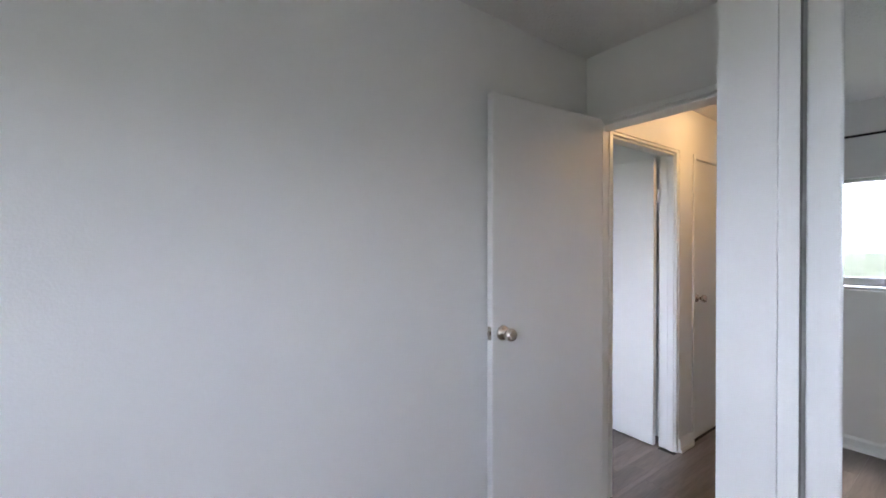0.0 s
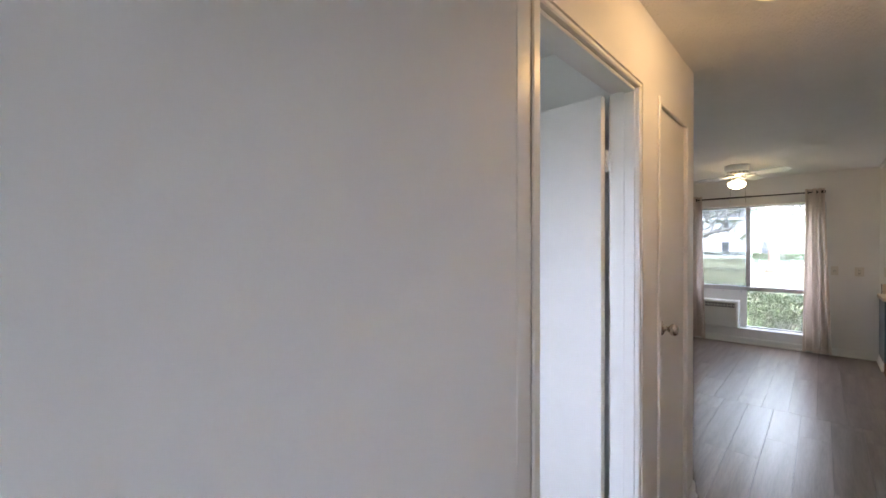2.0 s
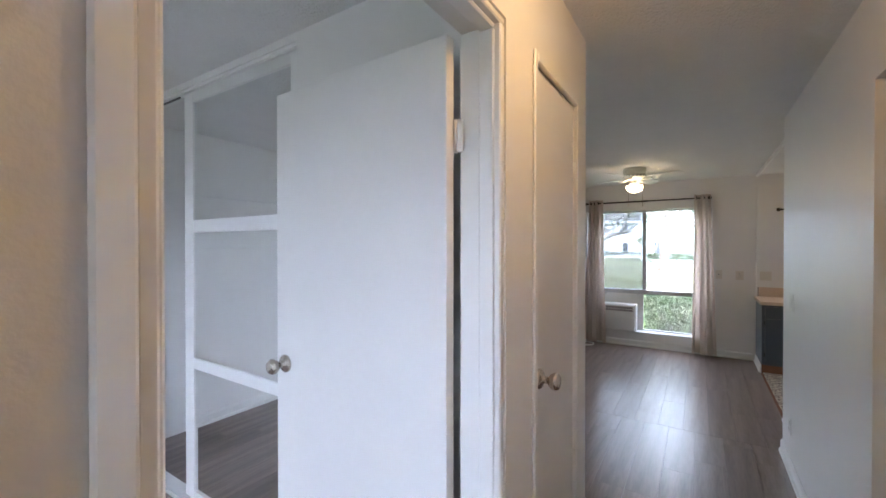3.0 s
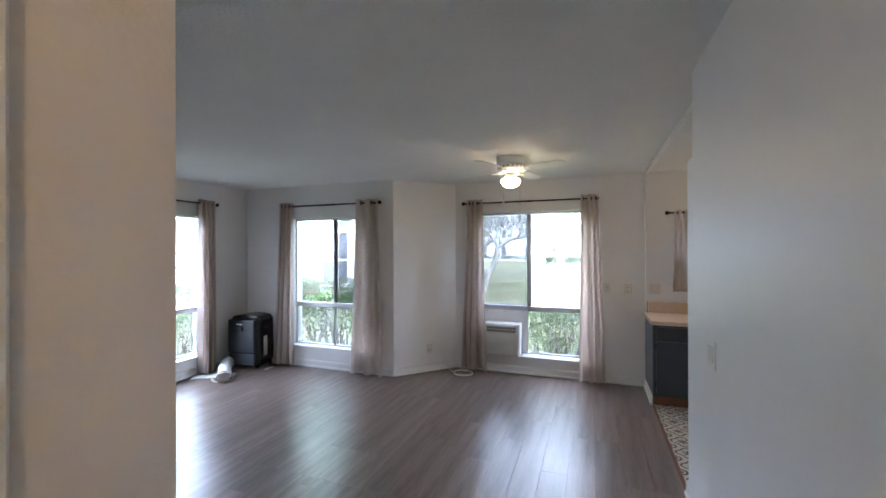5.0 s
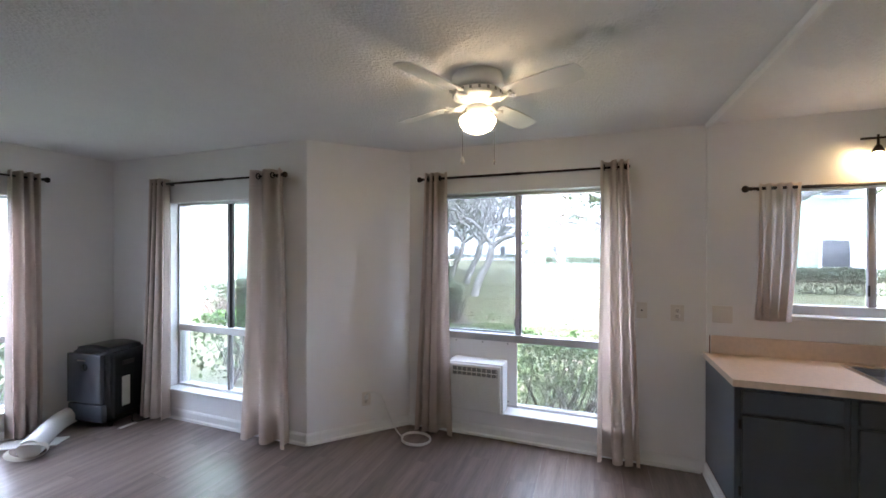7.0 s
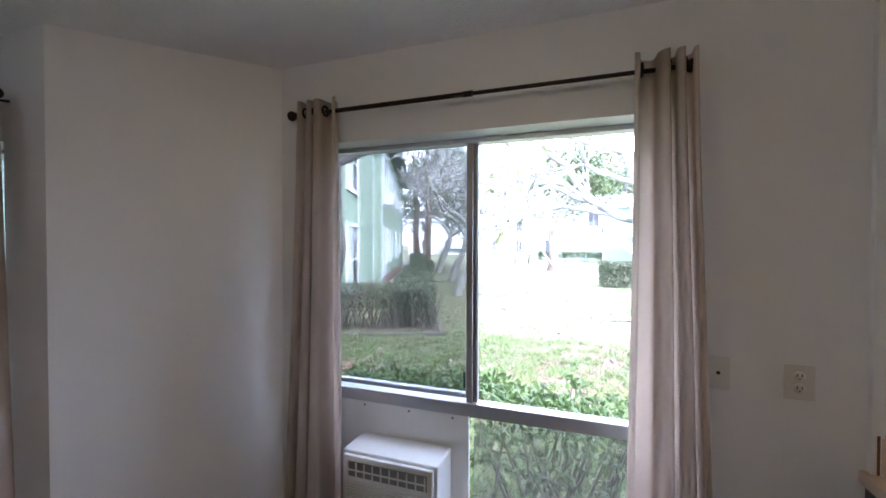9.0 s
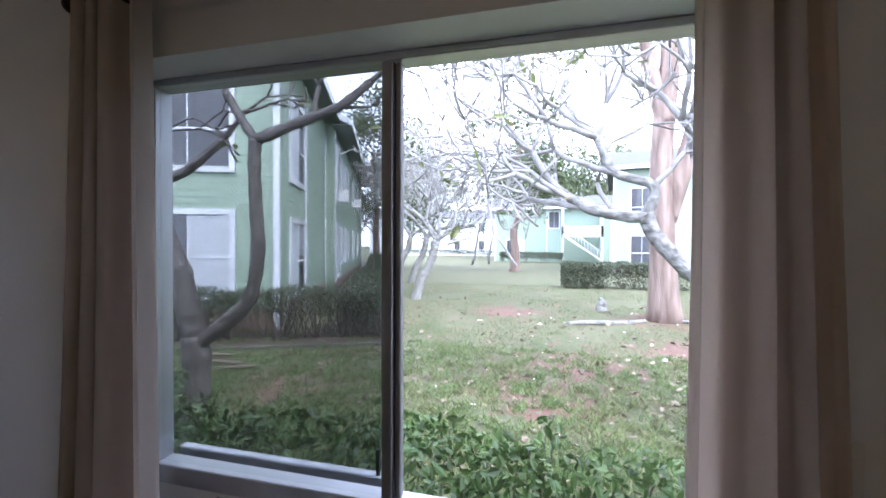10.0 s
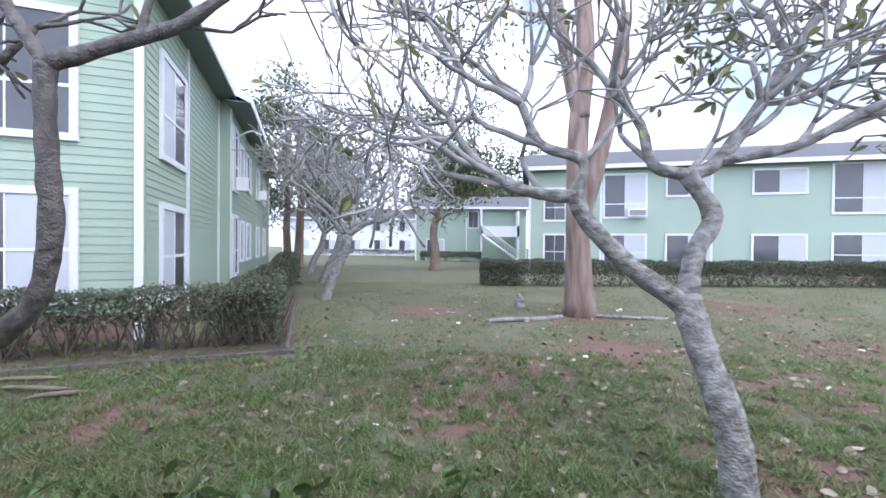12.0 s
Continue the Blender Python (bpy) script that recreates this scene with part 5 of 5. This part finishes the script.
leafy_tree("distant green tree behind the roofs", 68, 22, 10, 0.3, 6.0, (3, 10), 47, 7000, 0.5)

# -- lawn details --
r = np.random.RandomState(5)
n = 380000
px = 9.2 + 15 * r.rand(n) ** 1.8
py = r.uniform(-1, 1, n) * (px - 6.5) * 1.0 + 1.2
patch = np.sin(px * 1.9 + 2.0 * np.sin(py * 1.3)) + np.sin(py * 2.3 + px * 0.7) + r.normal(scale=0.7, size=n)
bare = np.zeros(n)
for wx, wy, wr in ((13.3, 0.57, 0.95), (11.9, 1.0, 0.6), (11.9, 0.45, 0.5), (17.5, 1.85, 1.0), (14.3, -1.33, 0.9), (11.0, -1.3, 0.8), (12.6, -2.7, 1.1), (11.6, 4.0, 0.7)):
    bare = np.maximum(bare, 1.25 - np.hypot(px - wx, (py - wy) * 0.8) / wr)
keep = (patch > -1.1) & (bare + r.normal(scale=0.35, size=n) < 0.55)
px, py = px[keep], py[keep]
n = len(px)
a, hgt = r.uniform(0, 6.3, n), r.uniform(0.010, 0.042, n)
lean = r.normal(scale=0.03, size=(n, 2))
base = np.stack([px, py, np.full(n, G)], 1)
side = np.stack([np.cos(a), np.sin(a), np.zeros(n)], 1) * 0.0045
tip = base + np.stack([lean[:, 0], lean[:, 1], hgt], 1)
me = bpy.data.meshes.new("grass")
i = np.arange(n) * 3
me.from_pydata(np.stack([base - side, base + side, tip], 1).reshape(-1, 3).tolist(), [], np.stack([i, i + 1, i + 2], 1).tolist())
tagged(link("grass", me, M_GRASSBLADE), "short green lawn grass", "grass", kind="stuff")
# coarser tufts near the building
cx = 9.4 + 4.6 * r.rand(2600) ** 1.5
cy = r.uniform(-1, 1, 2600) * (cx - 7.0) * 1.1 + 1.6
k = r.randint(2600, size=90000)
n = len(k)
base = np.stack([cx[k], cy[k], np.full(n, G)], 1) + np.append(r.normal(scale=0.05, size=(n, 2)), np.zeros((n, 1)), 1)
a = r.uniform(0, 6.3, n)
side = np.stack([np.cos(a), np.sin(a), np.zeros(n)], 1) * 0.0075
tip = base + np.append(r.normal(scale=0.05, size=(n, 2)), r.uniform(0.02, 0.085, (n, 1)), 1)
me = bpy.data.meshes.new("grass_tufts")
i = np.arange(n) * 3
me.from_pydata(np.stack([base - side, base + side, tip], 1).reshape(-1, 3).tolist(), [], np.stack([i, i + 1, i + 2], 1).tolist())
tagged(link("grass_tufts", me, M_TUFT), "coarse green grass tufts on the lawn", "grass", kind="stuff")
r = np.random.RandomState(8)
n = 3600
lx_ = 9.6 + 13 * r.rand(n) ** 1.25
ly_ = r.uniform(-1, 1, n) * (lx_ - 7) * 0.95 - 0.5
dens = np.exp(-((lx_ - 13) / 5) ** 2 - ((ly_ + 2) / 4.5) ** 2) + 0.15
keep = r.rand(n) < dens
pts = np.stack([lx_, ly_, np.full(n, G + 0.018)], 1)[keep]
tagged(leaves("fallen_leaves", pts, 0.085, M_LITTER, None, 9, "", 0.9, 0.3), "scattered dry fallen leaves on the lawn", "leaves", kind="stuff")
pts = np.stack([11.5 + 9 * r.rand(40), r.uniform(-5, 2.5, 40), np.full(40, G + 0.02)], 1)
tagged(leaves("pale_leaves", pts, 0.085, M_OFFWHITE, None, 12, "", 0.9, 0.3), "few pale bleached leaves on the lawn", "leaves", kind="stuff")
for fx, fy, fa, fl in ((12.35, 5.75, 20, 0.65), (12.1, 5.35, 6, 0.8), (11.95, 4.95, 38, 0.5), (12.3, 6.6, -14, 0.45)):
    fr = thing("dry_frond", "dry pale palm frond lying on the lawn", "frond", pose(fx, fy, G, 0, 0, 90 + fa))
    part("frond", T(smooth_line([(-fl / 2, 0, 0.02), (-fl / 6, 0.04, 0.045), (fl / 5, 0.02, 0.05), (fl / 2, -0.06, 0.02)], 4), [0.012, 0.018, 0.022, 0.025, 0.028, 0.028, 0.026, 0.024, 0.022, 0.019, 0.015, 0.010, 0.006], 6), M_LITTER, fr)
root = thing("surface_root", "pale exposed root and debris across the lawn", "root", pose(16.3, 0.1, G))
part("root", T(smooth_line([(0.6, -1.2, 0.02), (0.2, -0.6, 0.03), (0.0, 0.0, 0.05), (-0.1, 0.45, 0.02)]), [0.05] * 19, 8), M_BARK, root, "", True)
part("root_branch", T(smooth_line([(0.7, -1.9, 0.03), (0.5, -2.6, 0.04), (0.6, -3.4, 0.0)]), 0.045, 8), M_BARK, root, "", True)
stump = thing("stump", "small pale weathered stump", "stump", pose(18.2, -0.4, G))
part("wood", T(smooth_line([(0, 0, -0.02), (0.03, 0.02, 0.12), (0.0, -0.03, 0.2), (0.08, 0.05, 0.32)]), [0.15 - 0.006 * k for k in range(19)], 9), M_BARK, stump, "", True)


# -- buildings --
def outside_window(parent, x, z, w, h, blinds=1, ac=False, panes=2):
    """A white-trimmed window on a wall whose face is y = 0, looking to -y; x, z: lower left corner."""
    win = part("window", B((x - 0.10, x + w + 0.10, -0.06, 0.02, z + h, z + h + 0.11), (x - 0.10, x + w + 0.10, -0.07, 0.02, z - 0.11, z), (x - 0.10, x, -0.06, 0.02, z, z + h), (x + w, x + w + 0.10, -0.06, 0.02, z, z + h)), M_EXTRIM, parent)
    for k in range(panes):
        x0, x1 = x + w * k / panes + 0.012, x + w * (k + 1) / panes - 0.012
        part("pane", B((x0, x1, -0.036, -0.030, z + 0.01, z + h - 0.01)), M_BLIND if k == blinds or blinds == 2 else M_EXGLASS, win)
        part("sash", B((x1, x1 + 0.024, -0.045, -0.028, z, z + h)), M_EXTRIM, win)
    if h > 1.5:
        part("transom", B((x, x + w, -0.046, -0.0365, z + 0.68, z + 0.73)), M_EXTRIM, win)
    if ac:
        part("window_unit", B((x + w * 0.55, x + w - 0.02, -0.40, -0.05, z - 0.02, z + 0.40), bevel=0.01), M_WHITE, win)
        part("unit_grille", B((x + w * 0.58, x + w - 0.05, -0.405, -0.401, z + 0.05, z + 0.34)), M_GREYPL, win)
    return win


def siding(parent, x0, x1, z0, z1, pitch, material):
    """Lap boards on a face y = 0: one shared board, one object a course."""
    me = None
    for k in range(int((z1 - z0) / pitch)):
        if me is None:
            bm = bmesh.new()
            v = [bm.verts.new(c) for c in ((x0, 0.0, 0), (x0, -0.016, 0), (x0, -0.005, pitch + 0.004), (x0, 0.0, pitch + 0.004), (x1, 0.0, 0), (x1, -0.016, 0), (x1, -0.005, pitch + 0.004), (x1, 0.0, pitch + 0.004))]
            for f in ((0, 3, 2, 1), (4, 5, 6, 7), (1, 2, 6, 5), (0, 1, 5, 4), (2, 3, 7, 6)):
                bm.faces.new([v[j] for j in f])
            ob = part("board", bm, material, parent)
            me = ob.data
        else:
            ob = link("board", me, material, parent)
        ob.location = (0, 0, z0 + k * pitch)


def apartment(label, m, length, depth, eave, wins, trims, pitch=0.2, boards=True, ridge=1.6, material=M_SIDING, over=0.55, roof=True):
    """A two-storey block: the face looks to -y of m, x along it."""
    a = thing("apartment_building", label, "building", m)
    part("wall", B((0, length, 0.0, depth, G, eave)), material, a)
    if boards:
        siding(a, 0, length, G, eave - 0.02, pitch, material)
        part("foundation", B((0, length, -0.03, -0.0005, G, G + 0.42)), M_FOUND, a, "stained reddish foundation")
    for x in trims:
        part("corner_board", B((x - 0.06, x + 0.06, -0.045, -0.0, G, eave)), M_EXTRIM, a)
    for spec in wins:
        outside_window(a, *spec)
    if not roof:
        return a
    bm = bmesh.new()
    yy = (-over, depth / 2, depth + over)
    zz = (eave - 0.12, eave + ridge, eave - 0.12)
    lo = [[bm.verts.new((x, y, z + dz)) for y, z in zip(yy, zz)] for x in (-over, length + over) for dz in (0, 0.14)]
    for i in range(2):
        bm.faces.new((lo[0][i], lo[2][i], lo[2][i + 1], lo[0][i + 1]))
        bm.faces.new((lo[1][i], lo[1][i + 1], lo[3][i + 1], lo[3][i]))
        bm.faces.new((lo[0][i], lo[0][i + 1], lo[1][i + 1], lo[1][i])), bm.faces.new((lo[2][i], lo[3][i], lo[3][i + 1], lo[2][i + 1]))
    bm.faces.new((lo[0][0], lo[1][0], lo[3][0], lo[2][0])), bm.faces.new((lo[0][2], lo[2][2], lo[3][2], lo[1][2]))
    part("roof", bm, M_ROOF, a, "grey shingle roof")
    part("fascia", B((-over, length + over, -over - 0.03, -over - 0.002, eave - 0.16, eave + 0.06)), M_EXTRIM, a)
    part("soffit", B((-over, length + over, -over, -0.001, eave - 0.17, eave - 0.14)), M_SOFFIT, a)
    for x0, x1 in ((0, 0.1), (length - 0.1, length)):
        bm = bmesh.new()
        tri = [[bm.verts.new((x, y, z)) for y, z in ((0, eave - 0.001), (depth, eave - 0.001), (depth / 2, eave + ridge - 0.14))] for x in (x0, x1)]
        bm.faces.new(tri[0]), bm.faces.new(tri[1][::-1])
        for k in range(3):
            bm.faces.new((tri[0][k], tri[1][k], tri[1][(k + 1) % 3], tri[0][(k + 1) % 3]))
        part("gable", bm, material, a)
    for x in (-over - 0.028, length + over + 0.002):
        bm = bmesh.new()
        v = [[bm.verts.new((x + dx, y, z + dz)) for y, z in zip(yy, zz) for dz in (-0.05, 0.15)] for dx in (0, 0.026)]
        for k in (0, 2):
            bm.faces.new((v[0][k], v[0][k + 2], v[0][k + 3], v[0][k + 1])), bm.faces.new((v[1][k], v[1][k + 1], v[1][k + 3], v[1][k + 2]))
            bm.faces.new((v[0][k], v[1][k], v[1][k + 2], v[0][k + 2])), bm.faces.new((v[0][k + 1], v[0][k + 3], v[1][k + 3], v[1][k + 1]))
        part("rake_board", bm, M_EXTRIM, a)
    return a


# block to the left, turned 22 degrees: its end wall and its long side
apartment("two-storey green apartment block with white trim", pose(14.36, 6.05, 0, 0, 0, 22), 5.55, 6.0, 5.65,
    [(0.70, 0.42, 1.35, 1.55, 0), (0.70, 2.93, 1.35, 1.70, 0)], (2.33, 5.49), pitch=0.135, over=0.5, ridge=1.7)
apartment("green end wall of the apartment block with wide windows", pose(12.105, 11.546, 0, 0, 0, -68), 5.94, 0.03, 5.6,
    [(3.52, 0.55, 1.50, 1.52, 1), (3.52, 2.99, 1.50, 1.76, 5)], (5.88,), pitch=0.135, roof=False)
apartment("two-storey green apartment block with white trim", pose(19.61, 7.85, 0, 0, 0, 22), 13.0, 6.0, 5.5,
    [(0.35, 0.45, 0.9, 1.70, 0), (1.9, 0.85, 0.7, 1.2), (3.4, 0.85, 1.0, 1.2), (6.5, 0.85, 1.0, 1.2), (9.5, 0.85, 1.0, 1.2),
     (0.35, 3.05, 0.9, 1.8, 0, True), (1.9, 3.4, 0.7, 1.2), (3.4, 3.4, 1.0, 1.2), (6.5, 3.4, 1.0, 1.2, 1, True), (9.5, 3.4, 1.0, 1.2)], (0.08, 12.9), over=0.6, ridge=1.5)
lamp_arm = thing("wall_lamp", "white gooseneck lamp on the green facade", "wall lamp", pose(19.72, 7.87, 4.25, 0, 0, 22))
part("arm", T(smooth_line([(0, 0.05, 0), (-0.1, -0.2, 0.25), (-0.2, -0.55, 0.42), (-0.25, -0.75, 0.36)]), 0.022, 8), M_EXTRIM, lamp_arm)
part("head", lathe([(0.03, 0.05), (0.09, 0), (0.085, -0.02), (0, -0.02)], pose(-0.25, -0.77, 0.33), 14), M_EXTRIM, lamp_arm)
# block across the lawn
apartment("long two-storey green apartment block across the lawn", pose(32.0, -2.75, 0, 0, 0, -100), 26.0, 9.0, 5.85,
    [(0.95, 0.35, 1.1, 1.65, 5), (4.2, 0.35, 2.1, 1.65), (7.4, 0.65, 2.1, 1.35), (11.5, 0.65, 2.3, 1.35), (15.0, 0.35, 2.4, 1.70), (19, 0.65, 2.3, 1.35),
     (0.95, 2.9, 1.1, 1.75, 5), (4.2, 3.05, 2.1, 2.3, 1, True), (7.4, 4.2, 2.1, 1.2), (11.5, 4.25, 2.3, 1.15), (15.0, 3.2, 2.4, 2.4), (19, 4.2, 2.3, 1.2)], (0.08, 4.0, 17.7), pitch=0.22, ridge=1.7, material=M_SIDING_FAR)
# far block with its outside stair
far = apartment("far two-storey green apartment block with an outside stair", pose(47.0, 5.8, 0, 0, 0, -90), 10.8, 8.0, 5.0,
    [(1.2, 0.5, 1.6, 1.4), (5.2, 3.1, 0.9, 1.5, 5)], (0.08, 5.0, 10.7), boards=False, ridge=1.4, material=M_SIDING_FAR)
part("stair_wall", B((6.3, 6.5, -1.3, -0.05, G, 5.0), (9.7, 9.9, -1.3, -0.05, G, 4.6), (6.3, 9.9, -1.3, -1.2, 2.2, 3.2)), M_EXTRIM, far)
bm = bmesh.new()
for k in range(13):
    tube(bm, [(6.4 + 0.27 * k, -1.45, 2.7 - 0.21 * k), (6.4 + 0.27 * k, -1.45, 3.3 - 0.21 * k)], 0.04, 4)
tube(bm, [(6.4, -1.45, 3.3), (9.9, -1.45, 0.7)], 0.07, 4), tube(bm, [(6.4, -1.45, 2.4), (9.9, -1.45, -0.1)], 0.14, 4)
part("stair_rail", bm, M_EXTRIM, far)
apartment("distant pale two-storey building", pose(62.0, 26, 0, 0, 0, -80), 24.0, 8.0, 5.0, [(2 + 3.5 * k, z, 1.6, 1.3) for k in range(6) for z in (0.7, 3.3)], (0.1, 23.9), boards=False, material=M_EXTRIM)
# across the car park, seen through the first windows
apartment("two-storey green apartment block across the car park", pose(26.0, 27.0, 0, 0, 0, 180), 30.0, 8.0, 5.4, [(2 + 4.6 * k, z, 2.0, 1.3) for k in range(6) for z in (0.8, 3.4)], (0.1, 9.0, 18, 29.9), boards=False, material=M_PALE)
stair = thing("outside_stair", "white outside stair with picket railing", "stair", pose(12.2, 12.2, G, 0, 0, 35))
for k in range(12):
    part("tread", B((-1.6 + 0.27 * k, -1.33 + 0.27 * k, -0.5, 0.5, 0.16 + 0.18 * k, 0.21 + 0.18 * k)), M_EXTRIM, stair)
part("stringer", T([(-1.6, -0.53, 0.1), (1.64, -0.53, 2.26)], 0.09, 4), M_EXTRIM, stair)
part("stringer", T([(-1.6, 0.53, 0.1), (1.64, 0.53, 2.26)], 0.09, 4), M_EXTRIM, stair)
part("landing", B((1.64, 3.0, -0.55, 0.55, 2.2, 2.32), (1.7, 1.8, -0.5, -0.4, 0, 2.2), (2.9, 3.0, -0.5, -0.4, 0, 2.2)), M_EXTRIM, stair)
pole = thing("street_lamp", "dark metal lamp post by the car park", "street lamp", pose(10.2, 12.6, G))
part("post", T([(0, 0, 0), (0, 0, 4.6)], [0.06, 0.05], 12), M_ALU_DARK, pole)
part("arm", T([(0, 0, 4.5), (-0.5, 0, 4.62)], 0.025, 8), M_ALU_DARK, pole)
part("lamp_head", B((-0.75, -0.42, -0.09, 0.09, 4.58, 4.68), bevel=0.02), M_ALU_DARK, pole)
fence = thing("picket_fence", "white picket fence by the car park", "fence", pose(8.6, 11.2, G))
part("rail", B((-3, 4.5, -0.02, 0.02, 0.25, 0.33), (-3, 4.5, -0.02, 0.02, 0.75, 0.83)), M_EXTRIM, fence)
for k in range(58):
    part("picket", B((-3 + 0.13 * k, -2.92 + 0.13 * k, -0.045, -0.021, 0.05, 1.0)), M_EXTRIM, fence)
structure("road", B((-30, 40, 13.5, 24, G - 0.02, G + 0.012)), M_ASPHALT, "grey asphalt car park", "road")
car = thing("car", "blue parked car on the asphalt car park", "car", pose(8.8, 16.5, G))
bm = bmesh.new()
prof = [(-2.1, 0.35), (-2.12, 0.75), (-1.9, 0.88), (-1.1, 0.95), (-0.5, 1.38), (0.8, 1.40), (1.45, 0.98), (2.05, 0.85), (2.15, 0.6), (2.1, 0.35)]
a, b = [bm.verts.new((x, -0.85, z)) for x, z in prof], [bm.verts.new((x, 0.85, z)) for x, z in prof]
bm.faces.new(a), bm.faces.new(b[::-1])
for k in range(len(prof)):
    j = (k + 1) % len(prof)
    bm.faces.new((a[k], b[k], b[j], a[j]))
part("body", bm, M_CAR, car)
part("side_window", B((-0.75, 1.05, -0.862, -0.853, 0.98, 1.30)), M_EXGLASS, car)
for x in (-1.3, 1.3):
    for y in (-0.8, 0.8):
        wh = part("wheel", lathe([(0.20, -0.1), (0.31, -0.1), (0.32, 0), (0.31, 0.1), (0.20, 0.1)], pose(x, y, 0.32, 90, 0, 0), 20), M_BLACK, car)
        part("rim", lathe([(0.0, -0.105), (0.19, -0.105), (0.19, 0.105), (0.0, 0.105)], pose(x, y, 0.32, 90, 0, 0), 16), M_STEEL, wh)

# ---- floor planks and tiles ----
q = random.Random(4)
plank_meshes = {}


def plank_mesh(length, width):
    key = (round(length, 3), round(width, 3))
    if key not in plank_meshes:
        bm = bmesh.new()
        e = 0.0004
        lo = [bm.verts.new(c) for c in ((0, 0, 0), (key[0], 0, 0), (key[0], key[1], 0), (0, key[1], 0))]
        mid = [bm.verts.new((v.co.x, v.co.y, 0.0065)) for v in lo]
        hi = [bm.verts.new((min(max(v.co.x, e), key[0] - e), min(max(v.co.y, e), key[1] - e), 0.008)) for v in lo]
        for A, C in ((lo, mid), (mid, hi)):
            for k in range(4):
                j = (k + 1) % 4
                bm.faces.new((A[k], A[j], C[j], C[k]))
        bm.faces.new(hi)
        me = bpy.data.meshes.new("plank")
        bm.to_mesh(me), bm.free()
        me.materials.append(M_PLANK)
        plank_meshes[key] = me
    return plank_meshes[key]


def lay_planks(x0, x1, y0, y1):
    w, full, gap = 0.180, 1.22, 0.0005
    y = y0
    while y < y1 - 0.01:
        ww = min(w, y1 - y)
        x, first = x0, q.choice((0.22, 0.42, 0.62, 0.82, 1.02, 1.22))
        while x < x1 - 0.01:
            ln = min(first, x1 - x)
            first = full
            o = link("plank", plank_mesh(ln - gap, ww - gap), M_PLANK, floor)
            o.location = (x, y, -0.008)
            x += ln
        y += ww


lay_planks(3.66, 5.60, 0.20, 5.30)
lay_planks(5.60, E0, 0.105, 5.30)
lay_planks(1.87, 3.66, 0.22, 1.15)
lay_planks(2.95, 3.81, -0.70, 0.20)
lay_planks(0.95, 1.87, 0.22, 1.17)
lay_planks(-1.88, 0.95, -0.9, 1.17)
lay_planks(0.6, 3.5, 1.27, 4.2)
lay_planks(1.97, 2.74, 1.15, 1.27)
bm = bmesh.new()
v = bmesh.ops.create_cube(bm, size=1)["verts"]
bmesh.ops.transform(bm, matrix=Matrix.Translation((0, 0, -0.004)) @ Matrix.Diagonal((0.198, 0.198, 0.008, 1)), verts=v)
tile = bpy.data.meshes.new("tile")
bm.to_mesh(tile), bm.free()
for ix in range(14):
    for iy in range(12):
        x, y = 5.84 + 0.2 * ix, -0.02 - 0.2 * iy
        if y > -2.35 and x < 7.9 and not (x < 6.4 and y > -0.12):
            o = link("tile", tile, M_TILE, floor)
            o.location = (x, y, 0)
